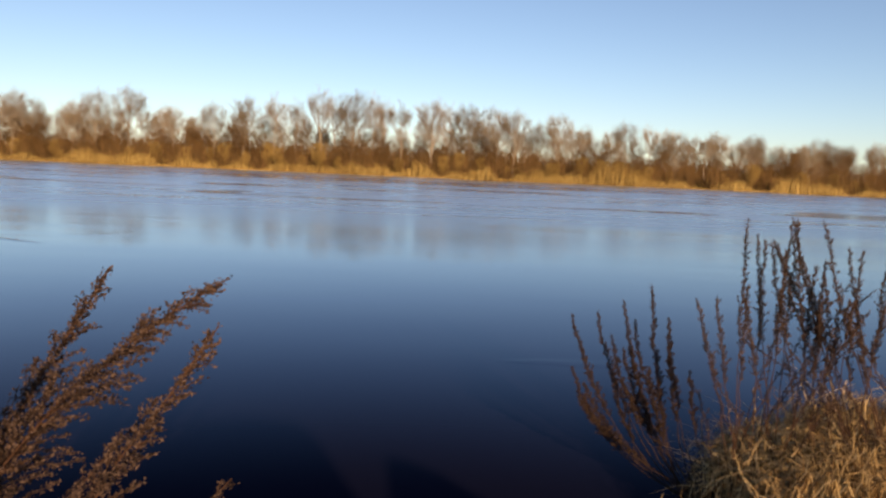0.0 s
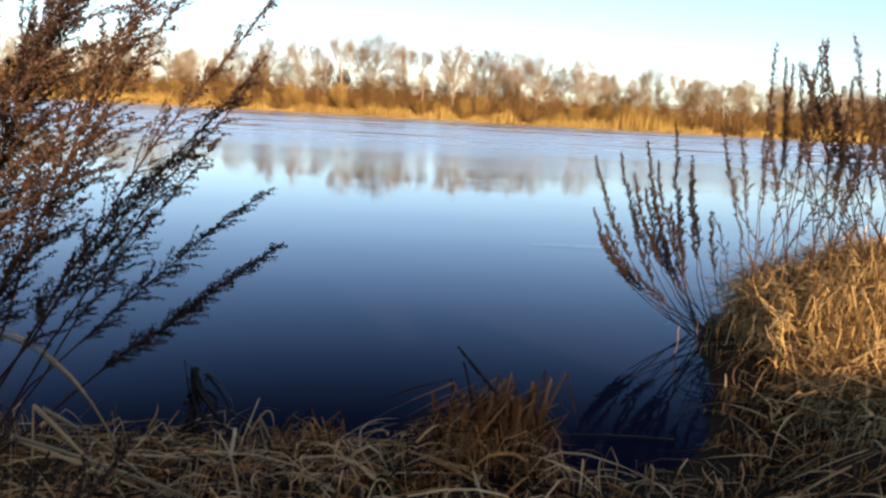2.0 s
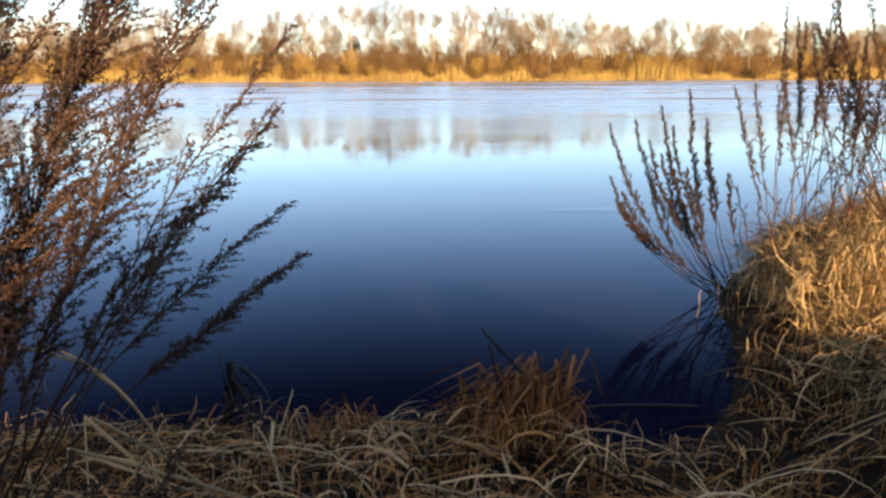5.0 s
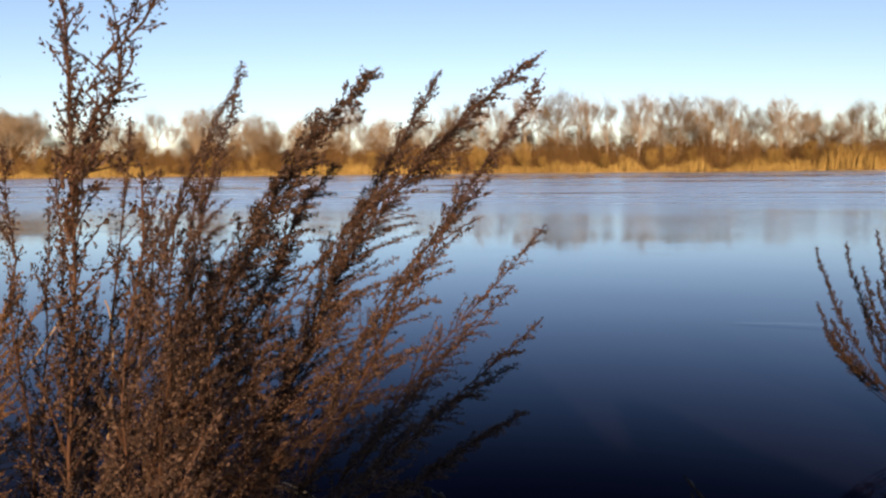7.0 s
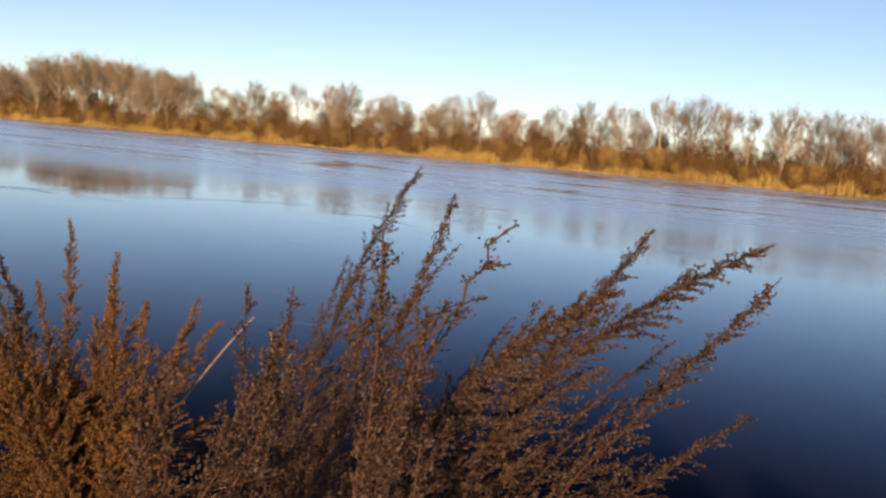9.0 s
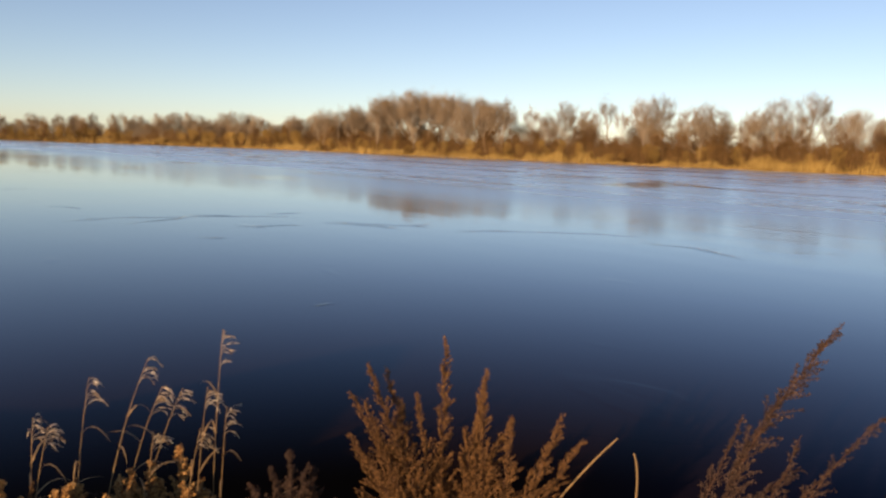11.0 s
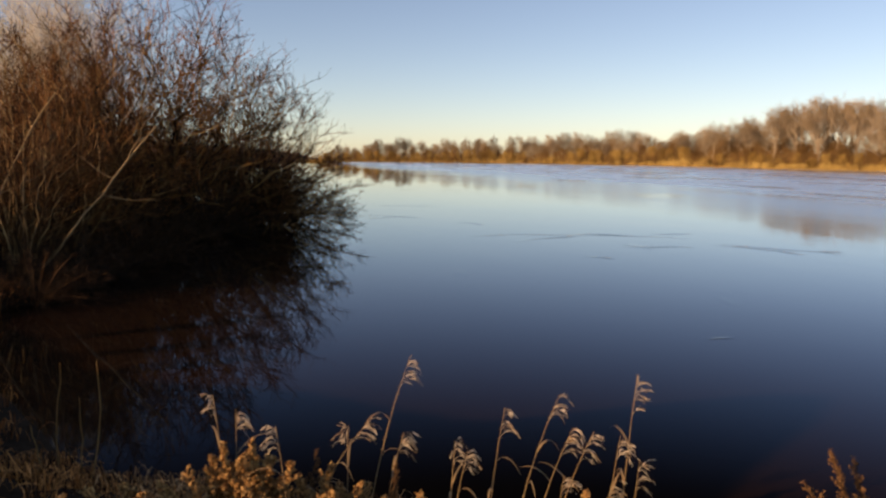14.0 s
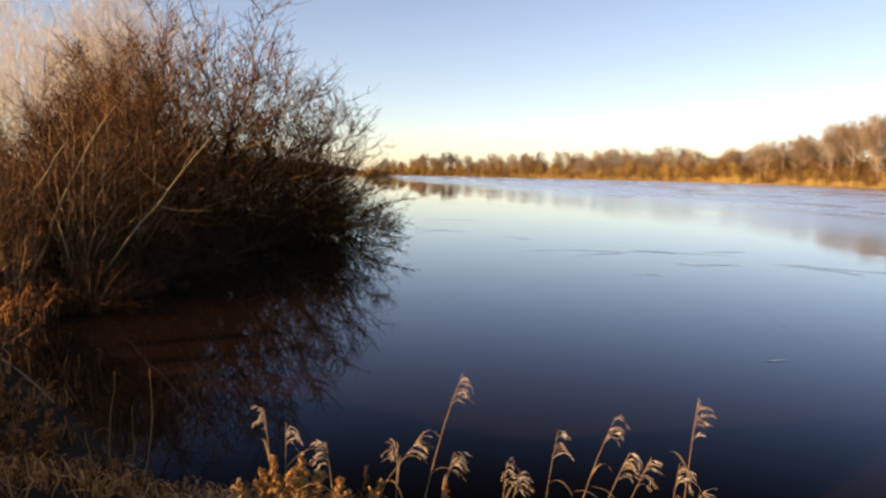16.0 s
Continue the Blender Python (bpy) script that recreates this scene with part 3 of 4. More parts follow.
mugwort(LEAN, [(on_land(-1.02, 1.20), TC[0], 0.20, dict(dense=3.0, bare=0.30, reach=0.23)), (on_land(-1.0, 1.27), TC[1], 0.14, dict(dense=1.8, reach=0.2)), (on_land(-1.02, 1.2), TC[2], 0.12, dict(reach=0.14)), (on_land(-1.05, 1.3), TC[3], 0.06), *fill(-1.0, 1.24, TC, 6, (0.1, 0.55), reach=0.19)])
mugwort("tall upright dead mugwort with a dense narrow plume", [(on_land(-0.47, 0.47), (-0.41, 0.46, 1.84), 0.01, dict(dense=2.3, bare=0.25, reach=0.12, grain=0.0024)), (on_land(-0.49, 0.47), (-0.38, 0.52, 1.62), 0.03, dict(bare=0.5, reach=0.10, grain=0.003)),
               *[((-0.425, 0.465, z), t, 0.05, dict(dense=1.8, bare=0.05, reach=r, grain=0.0024, thick=0.002)) for z, t, r in ((1.56, (-0.30, 0.51, 1.85), 0.06), (1.60, (-0.35, 0.49, 1.77), 0.03), (1.55, (-0.36, 0.49, 1.73), 0.03))],
               *fill(-0.49, 0.46, [(-0.42, 0.5, 1.55)], 3)])
mugwort("dead mugwort with a plume arching to one side", [(on_land(-1.00, 1.16), (-0.70, 1.24, 1.83), 0.08, dict(dense=1.8, reach=0.14)), (on_land(-0.80, 0.85), (-0.57, 0.92, 1.66), 0.05, dict(bare=0.4)), *fill(-0.82, 0.86, [(-0.6, 0.9, 1.7)], 6, (0.05, 0.5), reach=0.2)])
TM = [(-1.12, 1.88, 1.86), (-1.02, 2.0, 1.62), (-1.35, 1.85, 1.55), (-1.12, 1.9, 1.45), (-0.98, 2.02, 1.42)]
mugwort("arching rust-brown mugwort at the water's edge", [(on_land(-1.58, 1.72), TM[0], 0.14, dict(dense=2.2, bare=0.25, reach=0.19)), (on_land(-1.56, 1.74), TM[1], 0.10, dict(bare=0.3)), (on_land(-1.6, 1.7), TM[2], 0.08, dict(bare=0.2, dense=1.3)),
               (on_land(-1.55, 1.76), TM[3], 0.10, dict(bare=0.25)), (on_land(-1.5, 1.8), TM[4], 0.10), *fill(-1.56, 1.74, TM, 10, (0.1, 0.5), reach=0.16)])
TE = [(-0.475, 0.40, 1.735), (-0.45, 0.415, 1.715), (-0.57, 0.36, 1.70), (-0.60, 0.34, 1.66), (-0.56, 0.42, 1.62), (-0.66, 0.42, 1.68), (-0.54, 0.38, 1.55)]
mugwort("dense dead mugwort close to the path", [(on_land(-0.82 - 0.01 * k, 0.50 + 0.02 * k), t, 0.24 if k < 2 else 0.14, dict(dense=1.8, bare=0.3, reach=0.13, grain=0.0025)) for k, t in enumerate(TE)] + fill(-0.84, 0.56, TE, 8, (0.1, 0.6), reach=0.19, dense=1.3))
TF = [(-0.89, 0.83, 1.66), (-0.83, 0.88, 1.66), (-0.70, 0.90, 1.70), (-0.76, 1.05, 1.62)]
mugwort("dead mugwort with thin branching stems", [(on_land(-0.98, 0.92), TF[0], 0.02), (on_land(-0.95, 0.97), TF[1], 0.03), (on_land(-0.94, 0.9), TF[2], 0.04), (on_land(-0.97, 1.0), TF[3], 0.03), *fill(-0.96, 0.95, TF, 2, (0.05, 0.3), reach=0.2)])

# rusty plants beyond the thicket
bush = dict(dense=2.2, bare=0.10, reach=0.20, grain=0.0038)
for bx, by, h in ((-0.74, 0.62, 0.62), (-0.62, 0.80, 0.55), (-0.92, 0.98, 0.66), (-0.86, 1.22, 0.60), (-0.52, 0.98, 0.42), (-1.15, 1.2, 0.7)):
    tips = [(bx + R.gauss(0.08, 0.12), by + R.gauss(0.02, 0.12), ground_z(bx, by) + h * R.uniform(0.7, 1.1)) for _ in range(6)]
    mugwort("low leafy dead mugwort between the tall stems", [(on_land(bx, by), t, 0.05, dict(dense=1.3, bare=0.15, reach=0.2)) for t in tips])
TG = [(-2.57, 1.76, 1.53), (-2.72, 1.58, 1.39), (-2.46, 1.88, 1.34), (-2.22, 2.10, 1.15), (-2.65, 1.68, 1.29), (-2.36, 1.98, 1.01), (-2.78, 1.51, 1.25), (-2.51, 1.83, 1.15), (-2.15, 2.15, 1.14), (-2.70, 1.47, 1.44), (-2.72, 1.40, 1.33), (-2.68, 1.37, 1.18), (-2.44, 1.87, 1.41), (-2.34, 1.94, 1.22), (-2.23, 2.10, 1.23)]
rusty = mugwort("rust-brown bushy dead mugwort in sunlight", [(on_land(-2.52 + 0.02 * k, 1.72), t, 0.06, bush) for k, t in enumerate(TG)] + fill(-2.5, 1.75, TG, 24, (0.08, 0.55), dense=1.9, reach=0.20, grain=0.0040)
                + fill(-2.5, 1.75, TG, 18, (0.4, 0.68), dense=2.0, reach=0.24, grain=0.0040))
for o in rusty.children:
    for c in o.children:
        c.data.materials[0] = M_RUSTHEAD
TH = [(-2.94, 1.26, 1.05), (-2.98, 1.19, 0.98), (-2.90, 1.32, 0.98)]
mugwort("short bushy dead mugwort with a rounded top", [(on_land(-2.98, 1.27), t, 0.10, dict(dense=3.2, bare=0.1, reach=0.12, grain=0.0040)) for t in TH] + fill(-2.96, 1.27, TH, 14, (0.0, 0.3), dense=2.4, reach=0.14))
# the stand at the tussock; its waterside stems have shade put into their colour
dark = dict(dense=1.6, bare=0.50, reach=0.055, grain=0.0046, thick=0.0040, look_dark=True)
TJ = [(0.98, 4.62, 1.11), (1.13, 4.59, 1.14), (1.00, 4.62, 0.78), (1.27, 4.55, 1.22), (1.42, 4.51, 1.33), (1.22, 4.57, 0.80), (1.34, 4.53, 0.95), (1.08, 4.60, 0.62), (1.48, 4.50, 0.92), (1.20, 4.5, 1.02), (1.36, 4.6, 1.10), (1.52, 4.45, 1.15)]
mugwort("dead mugwort standing at the water's edge, darkened as in shade", [(on_land(1.72 + 0.02 * (k % 4), 4.62 - 0.02 * k), t, -0.10 - 0.05 * (t[2] < 1.0), dark) for k, t in enumerate(TJ)]
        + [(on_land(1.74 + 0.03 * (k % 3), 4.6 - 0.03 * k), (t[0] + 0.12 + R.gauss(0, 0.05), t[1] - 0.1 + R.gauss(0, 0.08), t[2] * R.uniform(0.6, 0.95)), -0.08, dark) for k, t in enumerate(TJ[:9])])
TK = [(1.78, 3.94, 1.77), (1.95, 3.87, 1.79), (1.86, 3.90, 1.67), (2.03, 3.84, 1.60), (2.23, 3.74, 1.66), (2.34, 3.68, 1.63), (1.52, 4.02, 1.34), (1.44, 4.05, 1.36), (1.62, 3.99, 1.36), (1.73, 3.95, 1.45), (2.14, 3.79, 1.43)]
thin = dict(dense=1.1, bare=0.60, reach=0.048, grain=0.0042, thick=0.0036)
for k in range(5):
    cx, cy = 1.84 + 0.17 * k, 4.16 - 0.08 * k
    near_tips = sorted(TK, key=lambda t: abs(t[0] - cx + 0.12))[:6]
    mugwort("brown dead mugwort behind the grass tussock", [(on_land(cx + 0.03 * i, cy + R.uniform(-0.08, 0.08)), (t[0] + R.gauss(0, 0.035) * (k > 0), t[1] + R.gauss(0, 0.1), t[2] - 0.10 * (k % 2) * R.random()), -0.05, thin) for i, t in enumerate(near_tips)]
            + fill(cx, cy, TK, 4, (0.1, 0.5), dense=0.7, reach=0.05, grain=0.004, thick=0.0034))


# ---- near bank: reed grass with drooping panicles ----
def reed_grass(base, tip, droop, label="pale dry reed stalk with a drooping seed head"):
    plant = new("reed_stalk")
    plant.location = Vector(base)
    stem, head = Geo(), Geo()
    a, c = Vector((0, 0, 0)), Vector(tip) - Vector(base)
    side = Vector(droop)
    pts = bezier(a, Vector((c.x * 0.35, c.y * 0.35, c.z * 0.62)), c, 12)
    stem.tube(pts, 0.0036, 0.0012, 5)
    for f in (0.3, 0.5, 0.68):
        p = pts[int(f * 12)]
        s = (rnd_dir(0.2) + side * 0.4).normalized()
        stem.blade(bezier(p, p + s * 0.09 + Vector((0, 0, 0.08)), p + s * 0.18 + Vector((0, 0, R.uniform(-0.08, 0.04))), 5), 0.010, Vector((-s.y, s.x, 0)))
    sprigs = R.randint(8, 13)
    for k in range(sprigs):
        f = R.uniform(0.80, 0.86) + 0.14 * k / sprigs
        i = min(11, int(f * 12))
        p = pts[i].lerp(pts[i + 1], f * 12 - i)
        l = R.uniform(0.045, 0.105) * (1.15 - 0.6 * (k / sprigs))
        s = (side + rnd_dir(0.1) * 0.32).normalized()
        q = bezier(p, p + s * l * 0.4 + Vector((0, 0, 0.6 * l)), p + s * l + Vector((0, 0, R.uniform(-0.5, 0.35) * l)), 5)
        head.tube(q, 0.0010, 0.0006, 3)
        for j in range(R.randint(3, 6)):
            e = R.uniform(0.25, 1) * 5
            w = min(4, int(e))
            at = q[w].lerp(q[w + 1], e - w)
            way = ((q[w + 1] - q[w]).normalized() + rnd_dir(R.uniform(-0.9, 0.1)) * 0.5).normalized() * R.uniform(0.016, 0.034)
            head.blade([at, at + way * 0.35, at + way * 0.7, at + way + Vector((0, 0, -0.006))], R.uniform(0.003, 0.006), rnd_dir(0.4), 0.5)
    part("stalk", stem, M_REEDSTEM, plant)
    tagged(part("seed_head", head, M_PANICLE, plant, "silvery straw seed head"), kind="stuff")
    return tagged(plant, label, "reed", "reed stalks on the bank")


# ---- grass ----
def tuft(g, x, y, n, height, spread, width, lean=(0, 0), sag=0.5, z=None):
    for _ in range(n):
        bx, by = x + R.gauss(0, spread * 0.5), y + R.gauss(0, spread * 0.5)
        b = Vector((bx, by, (ground_z(bx, by) if z is None else z) - 0.01))
        h = height * R.uniform(0.45, 1.15)
        d = rnd_dir(0) * R.uniform(0.15, 1.0) + Vector((lean[0], lean[1], 0))
        m = b + d * h * 0.25 + Vector((0, 0, h * 0.75))
        e = b + d * h * 0.85 + Vector((0, 0, h * R.uniform(0.75 - sag, 1.0 - sag * 0.6)))
        e.z = max(e.z, b.z + 0.01)
        k = m.lerp(e, R.uniform(0.15, 0.5))
        g.blade([b, b.lerp(m, 0.6) + rnd_dir(0) * 0.06 * h, k, k.lerp(e, 0.35) + Vector((0, 0, 0.03 * h)), e], width * R.uniform(0.5, 1.3), Vector((-d.y, d.x, 0.05)) + rnd_dir(0.3) * 0.3)


def grass_patch(label, mat, rows):
    g = Geo()
    for x0, x1, y0, y1, count, n, height, spread, width, sag in rows:
        for _ in range(count):
            x, y = R.uniform(x0, x1), R.uniform(y0, y1)
            if float(np.interp(x, EX, EY)) - y > 0.02:
                tuft(g, x, y, n, height, spread, width, (R.gauss(0.1, 0.25), R.gauss(0.15, 0.25)), sag)
    ob = new("grass", g.mesh("grass", mat))
    return tagged(ob, label, "grass", kind="stuff")


def litter(label, mat, rows):
    """Fallen straws that lie across one another."""
    g = Geo()
    for x0, x1, y0, y1, count, length, width, lift in rows:
        for _ in range(count):
            x, y = R.uniform(x0, x1), R.uniform(y0, y1)
            if float(np.interp(x, EX, EY)) - y < 0.0:
                continue
            if noise.noise(Vector((x * 2.6, y * 2.6, width * 900))) + 0.5 * noise.noise(Vector((x * 7, y * 7, 3))) < R.uniform(-0.45, 0.35):
                continue
            shore = smooth(0.0, 0.9, float(np.interp(x, EX, EY)) - y)
            if R.random() > 0.25 + 0.75 * shore:
                continue
            d = rnd_dir(0) * length * R.uniform(0.4, 1.2)
            lift_here = lift * (0.25 + 0.75 * shore)
            a = Vector((x, y, ground_z(x, y) + R.uniform(0, lift_here)))
            c = a + d
            c.z = max(ground_z(c.x, c.y), 0.0) + R.uniform(0, lift_here)
            m = a.lerp(c, R.uniform(0.3, 0.7)) + Vector((R.gauss(0, 0.03), R.gauss(0, 0.03), R.uniform(-0.1, 0.7) * lift_here))
            m += Vector((R.gauss(0, 0.12) * d.length, R.gauss(0, 0.12) * d.length, 0.25 * lift_here))
            way = bezier(a, m, c, 5)
            if R.random() < 0.3:
                k = R.randint(2, 4)
                way = way[:k + 1] + [way[k] + (p - way[k]) * 0.8 + Vector((0, 0, -0.3 * (p - way[k]).length)) for p in way[k + 1:]]
            g.blade(way, width * R.choice((0.35, 0.5, 0.6, 0.8, 1.0, 1.25)), Vector((-d.y, d.x, R.uniform(-0.5, 0.5))))
    ob = new("grass", g.mesh("grass", mat))
    return tagged(ob, label, "grass", kind="stuff")


litter("matted fallen straw on the bank", M_STRAW, [(-2.4, 1.0, 0.8, 2.9, 4200, 0.32, 0.0060, 0.19), (0.9, 3.4, 0.9, 3.0, 200, 0.26, 0.0058, 0.07), (-6, -2.4, -1.2, 2.4, 1500, 0.40, 0.008, 0.12), (1.55, 3.6, 2.7, 3.4, 800, 0.34, 0.006, 0.12), (1.3, 2.6, 1.9, 3.1, 420, 0.32, 0.0055, 0.10)])
litter("brown rotting grass and stalks on the bank", M_BROWNGRASS, [(-2.4, 1.2, 0.8, 2.9, 3600, 0.30, 0.0075, 0.14), (-3.5, 3.4, -2.5, 0.9, 1600, 0.30, 0.006, 0.06), (1.0, 3.4, 0.9, 3.2, 1700, 0.24, 0.0055, 0.07), (-6.5, -2.4, -2.4, 2.0, 1200, 0.36, 0.008, 0.10)])
litter("long bleached straws fallen across the bank", M_BLADE, [(-1.6, 0.9, 0.9, 2.3, 200, 0.46, 0.0085, 0.24), (1.0, 2.6, 1.0, 2.6, 22, 0.40, 0.006, 0.12)])
grass_patch("tangled dead straw grass on the bank", M_STRAW, [(-2.6, 1.2, 0.9, 2.5, 170, 5, 0.25, 0.10, 0.0055, 1.0), (-2.2, -0.3, 2.45, 2.8, 16, 5, 0.16, 0.08, 0.005, 1.1),
                                                              (1.0, 3.4, 1.0, 3.0, 36, 5, 0.20, 0.10, 0.005, 1.0), (-6, -2.6, -1.2, 2.2, 330, 7, 0.34, 0.12, 0.007, 0.7),
                                                              (3.4, 7, 1.5, 5.8, 200, 8, 0.4, 0.15, 0.009, 0.7)])
grass_patch("low brown dead grass on the bank", M_BROWNGRASS, [(-2.6, 1.2, 0.9, 2.6, 170, 5, 0.20, 0.10, 0.0055, 1.0), (1.0, 3.4, 0.9, 3.1, 120, 5, 0.18, 0.10, 0.005, 1.0), (-13, -5.4, -7.0, -0.9, 380, 8, 0.22, 0.14, 0.009, 0.9), (1.25, 1.75, 2.8, 4.2, 70, 8, 0.12, 0.08, 0.006, 1.3), (-16.5, -9.0, -7.5, -4.0, 240, 8, 0.6, 0.25, 0.011, 0.4), (-6.6, -4.4, -3.0, 0.8, 320, 8, 0.28, 0.12, 0.008, 1.0)])
grass_patch("golden grass hanging over the bank edge", M_GOLD, [(1.78, 2.3, 3.0, 4.4, 110, 8, 0.20, 0.08, 0.006, 0.8), (1.7, 3.4, 2.3, 3.1, 70, 6, 0.24, 0.10, 0.006, 1.1)])


def tussock():
    """A bank of long grass that flops over in clumps, tangled, and hangs over the water and the shore in front."""
    g = Geo()
    for _ in range(150):
        cx, cy = R.uniform(1.79, 3.5), R.uniform(3.05, 4.75)
        d = float(np.interp(cx, EX, EY)) - cy
        if d < 0.05:
            continue
        lean, tall, wide = rnd_dir(0) * R.uniform(0.1, 0.8) + Vector((-0.15, -0.25, 0)), R.uniform(0.16, 0.40) * (0.55 + 0.45 * smooth(0, 0.5, d)) * (0.45 + 0.55 * smooth(3.1, 3.8, cy + 0.25 * (cx - 1.7))), R.uniform(0.05, 0.12)
        for _ in range(R.randint(55, 120)):
            x, y = cx + R.gauss(0, wide), cy + R.gauss(0, wide)
            b = Vector((x, y, max(0.0, ground_z(x, y)) - 0.01))
            out = (lean + rnd_dir(0) * R.uniform(0.1, 0.9)) * 0.8
            h = tall * R.uniform(0.5, 1.15)
            m = b + out * h * 0.35 + Vector((0, 0, h * R.uniform(0.6, 0.95)))
            e = m + out * h * R.uniform(0.4, 1.0) + Vector((0, 0, h * R.uniform(-0.75, 0.12)))
            e.z = max(e.z, 0.01)
            k = m.lerp(e, R.uniform(0.2, 0.6)) + Vector((0, 0, 0.10 * h))
            g.blade([b, b.lerp(m, 0.55) + rnd_dir(0) * 0.05 * h, m, k, e], 0.0062 * R.uniform(0.4, 1.4), Vector((-out.y, out.x, 0.05)) + rnd_dir(0.3) * 0.4)
    for _ in range(5200):
        x, y = R.uniform(1.74, 3.5), R.uniform(2.95, 4.6)
        if float(np.interp(x, EX, EY)) < y + 0.04:
            continue
        b = Vector((x, y, ground_z(x, y) + R.uniform(0.02, 0.30) * (0.4 + 0.6 * smooth(3.0, 3.8, y))))
        d = rnd_dir(R.uniform(-0.7, 0.6)) * R.uniform(0.10, 0.42)
        g.blade([b, b + d * R.uniform(0.4, 0.6) + rnd_dir(0.4) * 0.03, b + d], 0.0070 * R.uniform(0.5, 1.3), Vector((-d.y, d.x, 0.1)))
    ob = new("grass_tussock", g.mesh("grass_tussock", M_GOLD))
    return tagged(ob, "thick golden tussock of flopped dead grass", "grass", kind="stuff")


tussock()
grass_patch("clump of rust-red dead sedge at the waterline", M_RUST, [(0.15, 0.55, 2.2, 2.82, 34, 10, 0.24, 0.07, 0.006, 1.0), (-13, -6, -7, -2.4, 80, 8, 0.35, 0.14, 0.009, 0.7), (-0.5, -0.2, 2.3, 2.6, 9, 9, 0.24, 0.06, 0.008, 1.0)])

def sedge_stalks():
    """Broken broad stalks that stand in the clump and fold over at the top."""
    g = Geo()
    for k in range(110):
        x, y = R.uniform(0.16, 0.54), R.uniform(2.36, 2.72)
        b = Vector((x, y, ground_z(x, y) - 0.02))
        top = Vector((x + R.gauss(0.0, 0.05), y + R.gauss(0, 0.04), 0.26 + 0.13 * min(1.0, max(0.0, (x - 0.2) / 0.25)) - R.random() ** 2 * 0.16))
        e = top + Vector((R.gauss(-0.10, 0.10), R.gauss(-0.06, 0.06), -R.uniform(0.08, 0.28)))
        g.blade([b, b.lerp(top, 0.5) + rnd_dir(0) * 0.025, top, top.lerp(e, 0.5) + Vector((0, 0, 0.008)), e], R.uniform(0.010, 0.021), rnd_dir(0.0))
    ob = new("sedge_stalks", g.mesh("sedge_stalks", M_RUST))
    return tagged(ob, "broken rust-red stalks folded over in the clump", "sedge", kind="stuff")


sedge_stalks()


def long_blade(pts, width):
    """One long bleached grass blade, bent as it fell."""
    g = Geo()
    p = [Vector(q) for q in pts]
    p.insert(0, Vector(on_land(p[0].x - 0.03, p[0].y)))
    way = p[-1] - p[1]
    fine = [p[0]] + bezier(p[1], p[2] * 2 - (p[1] + p[3]) / 2, p[3], 8)
    g.blade(fine, width, Vector((-way.y, way.x, 0.4)))
    return tagged(new("grass_blade", g.mesh("grass_blade", M_BLADE)), "long bleached dead grass blade", "grass", "long grass blades")


for a, m, c, w in (((-0.73, 1.45, 0.58), (-0.60, 1.48, 0.51), (-0.43, 1.52, 0.42), 0.016), ((-0.74, 1.55, 0.61), (-0.66, 1.54, 0.54), (-0.56, 1.53, 0.45), 0.018), ((-0.83, 1.56, 0.79), (-0.70, 1.63, 0.66), (-0.61, 1.68, 0.44), 0.009),
                   ((-0.35, 1.90, 0.40), (-0.29, 1.91, 0.475), (-0.285, 1.91, 0.33), 0.008), ((0.12, 1.42, 0.33), (0.14, 1.48, 0.405), (0.175, 1.43, 0.31), 0.012), ((0.30, 1.38, 0.34), (0.29, 1.48, 0.405), (0.36, 1.42, 0.34), 0.014),
                   ((-0.40, 1.22, 0.42), (-0.35, 1.25, 0.50), (-0.24, 1.28, 0.40), 0.013), ((-0.42, 1.22, 0.42), (-0.48, 1.27, 0.52), (-0.56, 1.30, 0.44), 0.013), ((-0.38, 1.24, 0.42), (-0.39, 1.30, 0.52), (-0.36, 1.38, 0.46), 0.011),
                   ((-0.41, 1.20, 0.42), (-0.30, 1.20, 0.49), (-0.20, 1.18, 0.42), 0.011), ((-0.80, 1.34, 0.55), (-0.62, 1.34, 0.52), (-0.48, 1.32, 0.44), 0.012), ((0.02, 1.60, 0.36), (0.05, 1.68, 0.42), (0.10, 1.72, 0.30), 0.009),
                   ((1.05, 1.45, 0.40), (1.12, 1.50, 0.47), (1.22, 1.52, 0.38), 0.011), ((1.02, 1.47, 0.40), (0.95, 1.52, 0.46), (0.85, 1.54, 0.38), 0.010), ((1.04, 1.44, 0.40), (1.02, 1.40, 0.47), (0.92, 1.37, 0.42), 0.010)):
    long_blade((a, m, c), w * 0.62)

